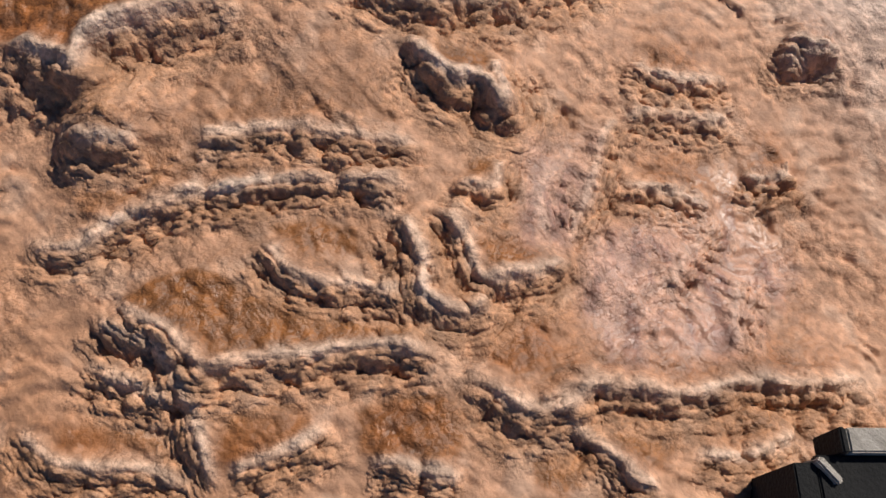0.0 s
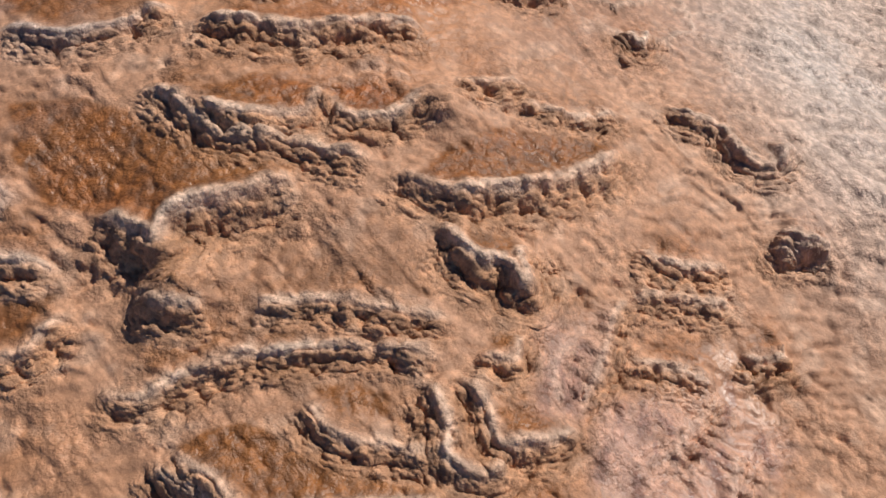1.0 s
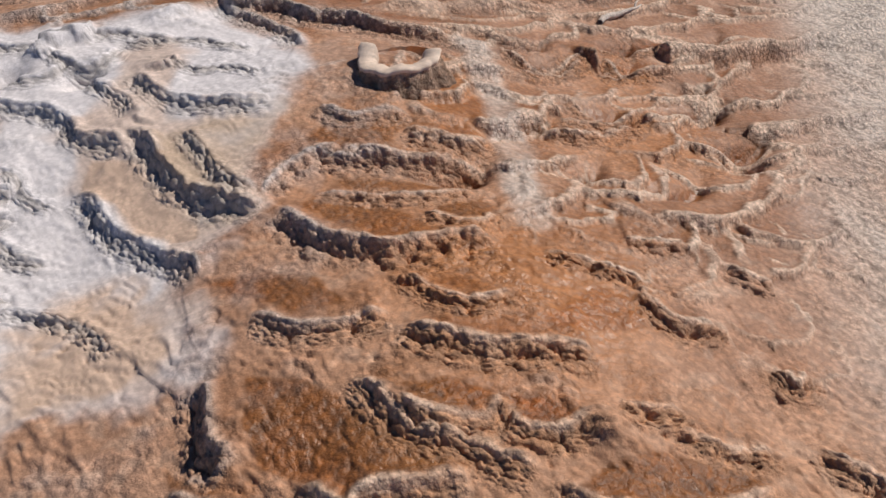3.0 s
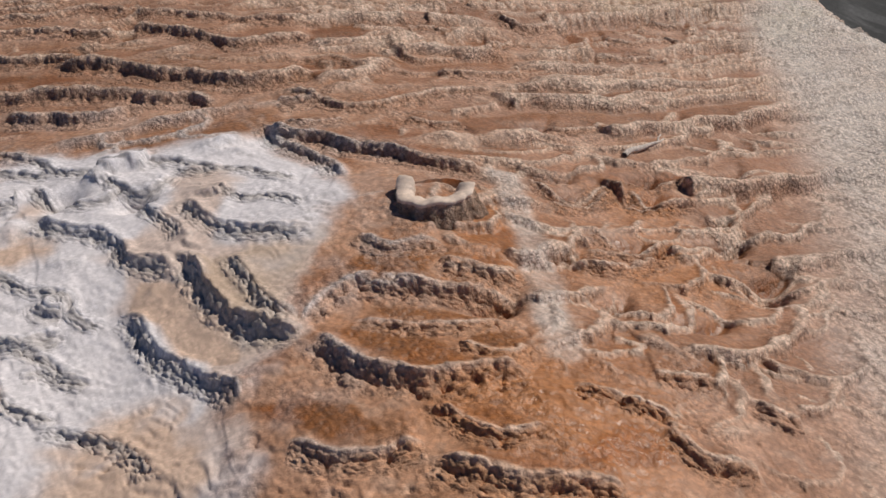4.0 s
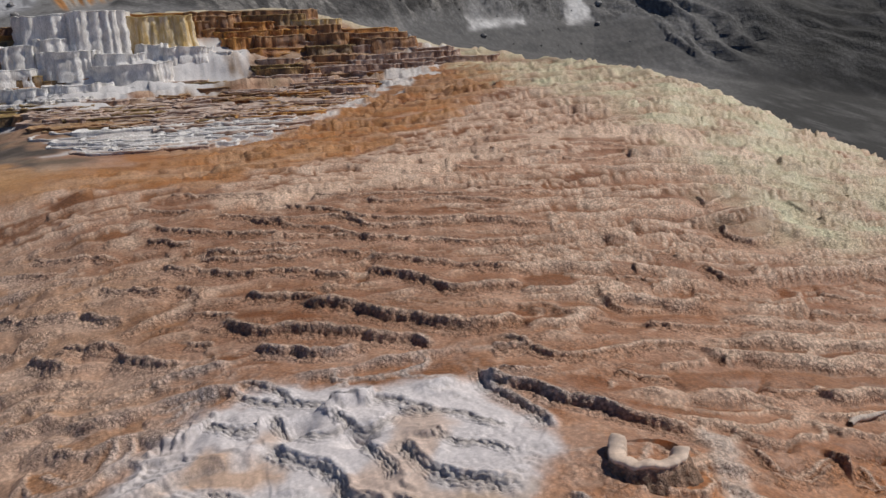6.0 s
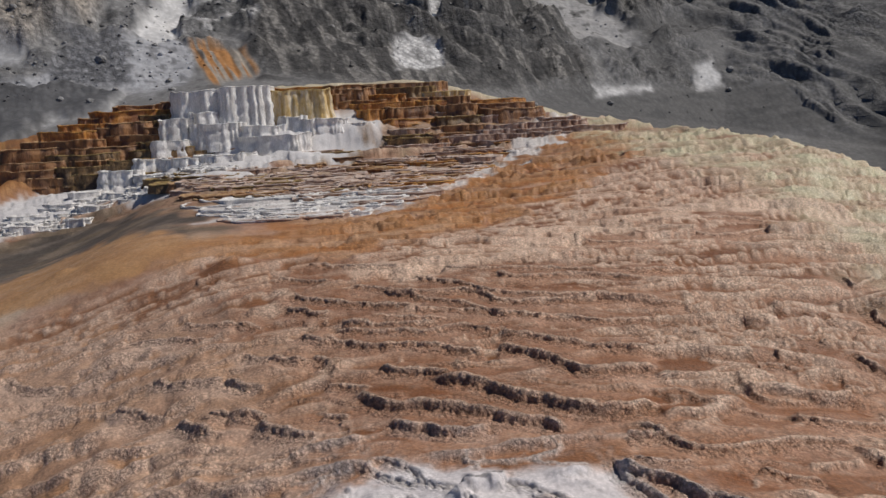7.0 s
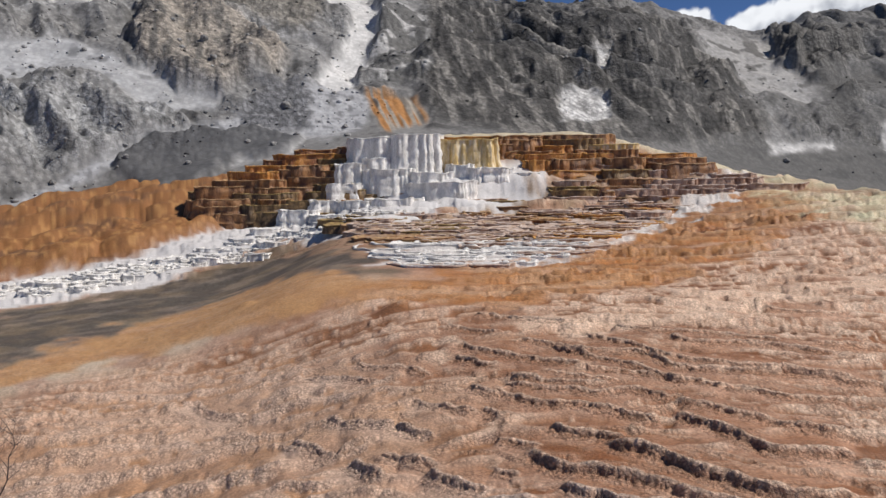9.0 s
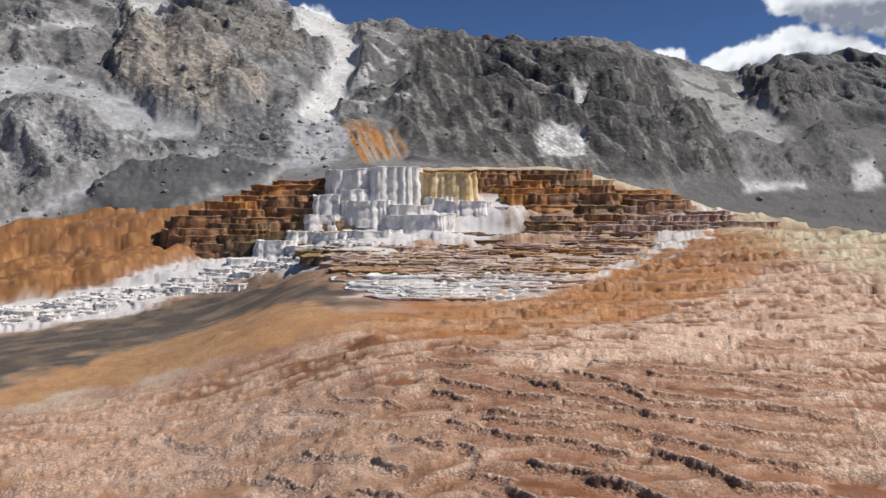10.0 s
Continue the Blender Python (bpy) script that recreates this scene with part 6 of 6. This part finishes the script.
# the raised basin on the slope
def sheet_of(name, grid, colours, wet, crust=1.0):
    """A mesh over a grid of points, with the mineral colour laid on it."""
    m, k = grid.shape[:2]
    i = (np.arange(m - 1)[:, None] * k + np.arange(k - 1)[None, :]).ravel()
    me = mesh_of(name, [tuple(p) for p in grid.reshape(-1, 3)], np.stack([i, i + k, i + k + 1, i + 1], -1).tolist(), TRAVERTINE)
    at = me.attributes.new("mineral", "FLOAT_COLOR", "POINT")
    at.data.foreach_set("color", np.concatenate([colours, np.full(colours.shape[:2] + (1,), crust)], -1).astype(np.float32).ravel())
    at = me.attributes.new("wet", "FLOAT", "POINT")
    at.data.foreach_set("value", np.full(m * k, wet, dtype=np.float32))
    return me


def raised_basin(cx, cy, low, top):
    m = 220
    th = np.radians(np.linspace(90, 358, m))
    end = smooth(0, 0.14, np.linspace(0, 1, m)) * smooth(1, 0.86, np.linspace(0, 1, m))
    horn = np.exp(-((np.linspace(0, 1, m) - 0.15) / 0.06) ** 2) + 0.6 * np.exp(-((np.linspace(0, 1, m) - 0.87) / 0.05) ** 2)
    wob = 1 + 0.14 * perlin(np.cos(th) * 1.7, np.sin(th) * 1.7, 91) + 0.05 * perlin(np.cos(th) * 6, np.sin(th) * 6, 92)
    crest = low + 0.02 + (top - low) * end * (1 + 0.10 * perlin(th * 2.2, th * 0, 93)) + 0.07 * horn

    def section(rows, lumps, seed):
        g = np.zeros((m, len(rows), 3))
        for j, (out, up) in enumerate(rows):
            rr = 0.29 * wob + out
            g[:, j, 0], g[:, j, 1] = cx + 1.1 * rr * np.cos(th), cy + 0.85 * rr * np.sin(th)
            g[:, j, 2] = (low - 0.12) + (crest - low + 0.12) * up
        flat = g.reshape(-1, 3)
        push = (lumps * (0.6 * domes3(flat * np.array((1, 1, 1.5)), 0.06, seed) + 0.4 * domes3(flat, 0.028, seed + 1))).reshape(m, len(rows))
        g[:, :, 0] += push * np.cos(th)[:, None]
        g[:, :, 1] += push * np.sin(th)[:, None]
        g[:, :, 2] += 0.4 * push
        return g

    n = 26
    face = section([(0.20 * (1 - s) ** 1.4 - 0.02 * s, s ** 0.8) for s in np.linspace(0, 0.97, n)], 0.026, 5)
    up = np.linspace(0, 1, n)[None, :, None]
    stain = smooth(-0.25, 0.25, perlin(th * 3, th * 0 + 2, 94))[:, None, None]
    face_col = np.array((0.20, 0.115, 0.07)) * (1 - 0.5 * stain) + np.array((0.38, 0.26, 0.18)) * 0.6 * stain + np.array(CREAM) * 0.45 * smooth(0.7, 1, up)
    edge = section([(0.012, 0.94), (0.020, 0.99), (0.010, 1.02), (-0.04, 1.03), (-0.10, 1.01), (-0.12, 0.94), (-0.125, 0.75), (-0.13, 0.45)], 0.007, 9)
    edge_col = np.tile(np.array((0.72, 0.56, 0.44)), (m, 8, 1)) * (1 - 0.25 * np.linspace(0, 1, 8)[None, :, None] ** 2)
    a, rr = np.meshgrid(np.linspace(0, 2 * np.pi, 60), np.linspace(0.0, 0.30, 14), indexing="ij")
    bed = np.stack([cx + 1.1 * rr * np.cos(a), cy + 0.03 + 0.85 * rr * np.sin(a), low + 0.11 + 0.10 * (rr / 0.30) ** 3 * (np.sin(a) > 0) + 0.02 * domes(rr * np.cos(a), rr * np.sin(a), 0.06, 95)], -1)
    bed_col = np.array(RUST) + (np.array(MUD) - np.array(RUST)) * smooth(-0.2, 0.3, perlin(bed[..., 0] / 0.1, bed[..., 1] / 0.1, 96))[..., None]
    ob = tagged(new("travertine_basin"), "raised travertine basin with cream lip and orange bed", "basin")
    part("wall", sheet_of("wall", face, face_col, 0.1), ob, "dark grey-brown crusted wall")
    part("lip", sheet_of("lip", edge, edge_col, 0.2, 0.3), ob, "smooth cream lip with two horns")
    part("pool_bed", sheet_of("pool_bed", bed, bed_col, 0.6, 0.5), ob, "orange algae bed")
    return ob


raised_basin(2.58, 4.75, 0.35, 0.62)


# a bleached branch, bare twigs
def tube(points, radii, sides=8, wobble=0.0, seed=0.0):
    rings = []
    for k, (p, r) in enumerate(zip(points, radii)):
        q = points[min(k + 1, len(points) - 1)] - points[max(k - 1, 0)]
        side = q.cross(Vector((0.1, 0.2, 1))).normalized()
        up = side.cross(q).normalized()
        rings.append([p + (side * math.cos(t) + up * math.sin(t)) * r * (1 + wobble * noise.noise((k * 0.7, math.cos(t) * 2, seed))) for t in (2 * math.pi * i / sides for i in range(sides))])
    return rings


BARK = plain_paint("bleached_wood", (0.62, 0.52, 0.44), 0.8, 0.35, 30, (1, 1, 1), 0.5)
TWIG = plain_paint("dead_twig", (0.16, 0.12, 0.10), 0.85, 0.4, 40)


def fallen_branch():
    a, b = Vector((5.25, 5.36, 0)), Vector((6.02, 5.56, 0))
    lift = float(ground_shape(np.linspace(a.x, b.x, 12), np.linspace(a.y, b.y, 12))[0].max()) - 0.02
    pts = [a.lerp(b, k / 9) + Vector((0, 0.03 * math.sin(k * 0.7), lift + 0.035 - 0.006 * k + 0.012 * math.sin(k * 1.3))) for k in range(10)]
    ob = tagged(new("branch", ring_mesh("branch", tube(pts, [0.022 + 0.012 * math.sin(k * 0.5 + 0.4) for k in range(10)], 10, 0.35, 3), BARK)), "short bleached dead branch lying on the crust", "branch")
    fork = [pts[7], pts[7] + Vector((0.06, 0.05, 0.03)), pts[7] + Vector((0.13, 0.08, 0.035))]
    part("side_stub", ring_mesh("side_stub", tube(fork, [0.014, 0.010, 0.005], 7, 0.3, 5), BARK), ob)


fallen_branch()


def dead_bush(x, y, tall, count, seed):
    rng = random.Random(seed)
    z = float(ground_shape(np.array([x]), np.array([y]))[0][0]) - 0.1
    ob = tagged(new("dead_bush"), "leafless dead bush with thin dark twigs", "bush")
    ob.location = (x, y, z)
    for k in range(count):
        a, out = rng.uniform(0, 6.28), rng.uniform(0.15, 0.5)
        pts = [Vector((0.04 * math.cos(a), 0.04 * math.sin(a), 0))]
        step = tall * rng.uniform(0.7, 1.0) / 7
        for i in range(7):
            pts.append(pts[-1] + Vector((out * step * math.cos(a) + rng.uniform(-0.3, 0.3) * step, out * step * math.sin(a) + rng.uniform(-0.3, 0.3) * step, step)))
        stem = part("stem", ring_mesh("stem", tube(pts, [0.014 * (1 - i / 8.5) for i in range(8)], 6), TWIG), ob)
        for i in range(2, 8):
            for _ in range(2):
                b, ln = rng.uniform(0, 6.28), rng.uniform(0.12, 0.34)
                q = [pts[i], pts[i] + Vector((math.cos(b), math.sin(b), 0.7)) * ln * 0.5, pts[i] + Vector((math.cos(b + 0.3), math.sin(b + 0.3), 1.1)) * ln]
                part("twig", ring_mesh("twig", tube(q, [0.006, 0.0045, 0.002], 5), TWIG), stem)


dead_bush(-8.15, 10.95, 1.55, 5, 4)
dead_bush(-8.0, 10.0, 1.1, 4, 9)


# the corner of the boardwalk beside the pools
def boardwalk():
    top = plain_paint("weathered_plank", (0.42, 0.37, 0.31), 0.85, 0.4, 8, (6, 1, 1), 0.4)
    # near-black colour stands for the shadow on and under the deck
    dark = plain_paint("black_shaded_timber", (0.008, 0.007, 0.006), 0.95, 0.4, 10)
    ob = tagged(new("boardwalk"), "weathered timber boardwalk beside the pools, its shadowed timbers coloured black", "boardwalk")
    ob.matrix_world = pose(0.9355, -0.6548, 0.30, 0, 0, -48.7)

    def box(name, x0, x1, y0, y1, z0, z1, mat, label=""):
        bm = bmesh.new()
        bmesh.ops.create_cube(bm, size=1)
        for v in bm.verts:
            v.co = ((x0 if v.co.x < 0 else x1), (y0 if v.co.y < 0 else y1), (z0 if v.co.z < 0 else z1))
        bmesh.ops.bevel(bm, geom=bm.edges[:], offset=0.005, segments=2, affect="EDGES")
        me = bpy.data.meshes.new(name)
        bm.to_mesh(me)
        bm.free()
        me.materials.append(mat)
        return part(name, me, ob, label)

    for k in range(7):
        y1 = 0.03 - k * 0.152
        box("plank", 0.05 + 0.012 * math.sin(k * 2.3), 2.6, y1 - 0.142, y1, -0.075, -0.04, dark, "plank coloured black in place of shadow")
    box("kerb_rail", 0.128, 2.6, 0.030, 0.096, -0.15, -0.001, top, "grey weathered kerb rail along the edge")
    # thin black plate added as the rail's shaded end
    box("rail_end_shade", 0.108, 0.127, 0.028, 0.098, -0.16, 0.0, dark, "thin black plate for the shaded end of the kerb rail")
    box("corner_post", -0.011, 0.052, -0.120, 0.011, -0.60, -0.045, dark, "corner post coloured black for its shaded side")
    brace = box("brace", -0.040, 0.040, -0.011, 0.011, -0.30, -0.02, top, "grey weathered brace set aslant at the corner")
    brace.matrix_local = pose(0.074, -0.012, 0.0, 0, 0, -52)
    for x0 in (0.7, 2.0):
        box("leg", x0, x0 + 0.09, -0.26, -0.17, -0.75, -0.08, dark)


boardwalk()


# boulders on the scree
def boulder_mesh(seed):
    bm = bmesh.new()
    bmesh.ops.create_icosphere(bm, subdivisions=3, radius=1)
    for v in bm.verts:
        d = v.co.normalized()
        k = 1 + 0.35 * noise.noise(d * 1.3 + Vector((seed, 0, 0))) + 0.12 * noise.noise(d * 4 + Vector((0, seed, 0)))
        v.co = Vector((d.x * k, d.y * k * 0.85, d.z * k * 0.65))
    me = bpy.data.meshes.new("boulder")
    bm.to_mesh(me)
    bm.free()
    me.materials.append(BOULDER)
    return me


BOULDER = plain_paint("boulder_rock", (0.34, 0.33, 0.32), 0.9, 0.5, 2.5, lumps=0.8)
rng = random.Random(11)
SHAPES = [boulder_mesh(s * 2.7 + 1) for s in range(5)]
for n in range(90):
    west = n < 62
    az = rng.uniform(-30, -6) if west else rng.uniform(-6, 30)
    r = rng.uniform(49, 66) if west else rng.uniform(58, 84)
    x, y = -1.16 + r * math.sin(radians(az)), -0.2 + r * math.cos(radians(az))
    z = float(hill_sheet(np.array([x, x + 0.01]), np.array([y, y + 0.01]))[0][0])
    size = rng.uniform(0.08, 0.24) * (1.6 if rng.random() < 0.12 else 1)
    ob = tagged(new("boulder", SHAPES[n % 5]), "grey angular boulder lying on the scree slope", "boulder", "boulders on the hillside")
    ob.matrix_world = Matrix.LocRotScale((x, y, z + 0.15 * size), Euler((rng.uniform(-0.4, 0.4), rng.uniform(-0.4, 0.4), rng.uniform(0, 6))), (size, size, size))


# clouds
def cloud_bank():
    """Cumulus over the ridge: one far, thin glowing sheet, outlined to fit the camera's view and torn by noise; its
    grey shade inside and bright edge are painted in.
    """
    az, el = np.meshgrid(np.linspace(-38, 44, 760), np.linspace(3, 24, 240), indexing="ij")
    shape = az.shape
    az, el = az.ravel(), el.ravel()

    def density(a, e):
        ja, je = a + 0.5 * fbm(a, e, 2.2, 4, 170), e + 0.4 * fbm(a, e, 2.2, 4, 171)
        d = inside(ja, je, 0.9, 17.30, 9.06, 19.08, 10.16, 21.19, 10.46, 22.89, 10.97, 24.22, 11.07, 26.52, 10.25, 27.80, 9.59, 30.81, 10.14, 35.30, 9.49, 35.45, 5.35, 19.88, 6.18, 18.24, 7.72)
        d = np.maximum(d, 0.95 * inside(ja, je, 0.8, 12.25, 9.38, 14.32, 10.49, 16.18, 10.25, 18.03, 8.84, 19.85, 7.65, 19.87, 6.54, 14.37, 7.50))
        d = np.maximum(d, inside(ja, je, 1.0, 21.11, 13.61, 22.86, 12.15, 24.88, 11.22, 26.83, 10.63, 29.62, 10.23, 35.28, 10.12, 34.98, 17.93, 26.27, 18.88, 22.42, 16.19))
        d = np.maximum(d, 0.9 * inside(ja, je, 0.5, -10.60, 12.93, -9.63, 13.48, -8.47, 13.16, -7.61, 12.52, -8.87, 12.00, -10.42, 12.13))
        d = np.maximum(d, 0.9 * inside(ja, je, 0.7, -32.10, 13.03, -26.70, 12.89, -25.10, 12.62, -26.09, 12.05, -32.18, 10.80))
        return d + 0.30 * (domes(a + 0.3 * fbm(a, e, 0.8, 2, 172), e, 1.3, 173) - 0.5) + 0.18 * (domes(a, e, 0.5, 174) - 0.5) + 0.25 * fbm(a, e, 1.2, 4, 175)

    d = density(az, el)
    thick = smooth(0.42, 0.72, d)
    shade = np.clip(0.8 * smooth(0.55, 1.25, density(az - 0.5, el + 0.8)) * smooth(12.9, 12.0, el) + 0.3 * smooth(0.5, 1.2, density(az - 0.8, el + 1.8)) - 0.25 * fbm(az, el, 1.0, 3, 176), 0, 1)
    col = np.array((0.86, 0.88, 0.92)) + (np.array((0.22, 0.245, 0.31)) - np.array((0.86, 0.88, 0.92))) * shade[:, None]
    far = 1500.0 + 60 * (shade - thick)
    a, e = np.radians(az), np.radians(el)
    grid = np.stack([far * np.sin(a) * np.cos(e), far * np.cos(a) * np.cos(e), far * np.sin(e)], -1)
    n, k = shape
    i = (np.arange(n - 1)[:, None] * k + np.arange(k - 1)[None, :]).ravel()
    quads = np.stack([i, i + k, i + k + 1, i + 1], -1)
    quads = quads[thick[quads].max(1) > 0.002]
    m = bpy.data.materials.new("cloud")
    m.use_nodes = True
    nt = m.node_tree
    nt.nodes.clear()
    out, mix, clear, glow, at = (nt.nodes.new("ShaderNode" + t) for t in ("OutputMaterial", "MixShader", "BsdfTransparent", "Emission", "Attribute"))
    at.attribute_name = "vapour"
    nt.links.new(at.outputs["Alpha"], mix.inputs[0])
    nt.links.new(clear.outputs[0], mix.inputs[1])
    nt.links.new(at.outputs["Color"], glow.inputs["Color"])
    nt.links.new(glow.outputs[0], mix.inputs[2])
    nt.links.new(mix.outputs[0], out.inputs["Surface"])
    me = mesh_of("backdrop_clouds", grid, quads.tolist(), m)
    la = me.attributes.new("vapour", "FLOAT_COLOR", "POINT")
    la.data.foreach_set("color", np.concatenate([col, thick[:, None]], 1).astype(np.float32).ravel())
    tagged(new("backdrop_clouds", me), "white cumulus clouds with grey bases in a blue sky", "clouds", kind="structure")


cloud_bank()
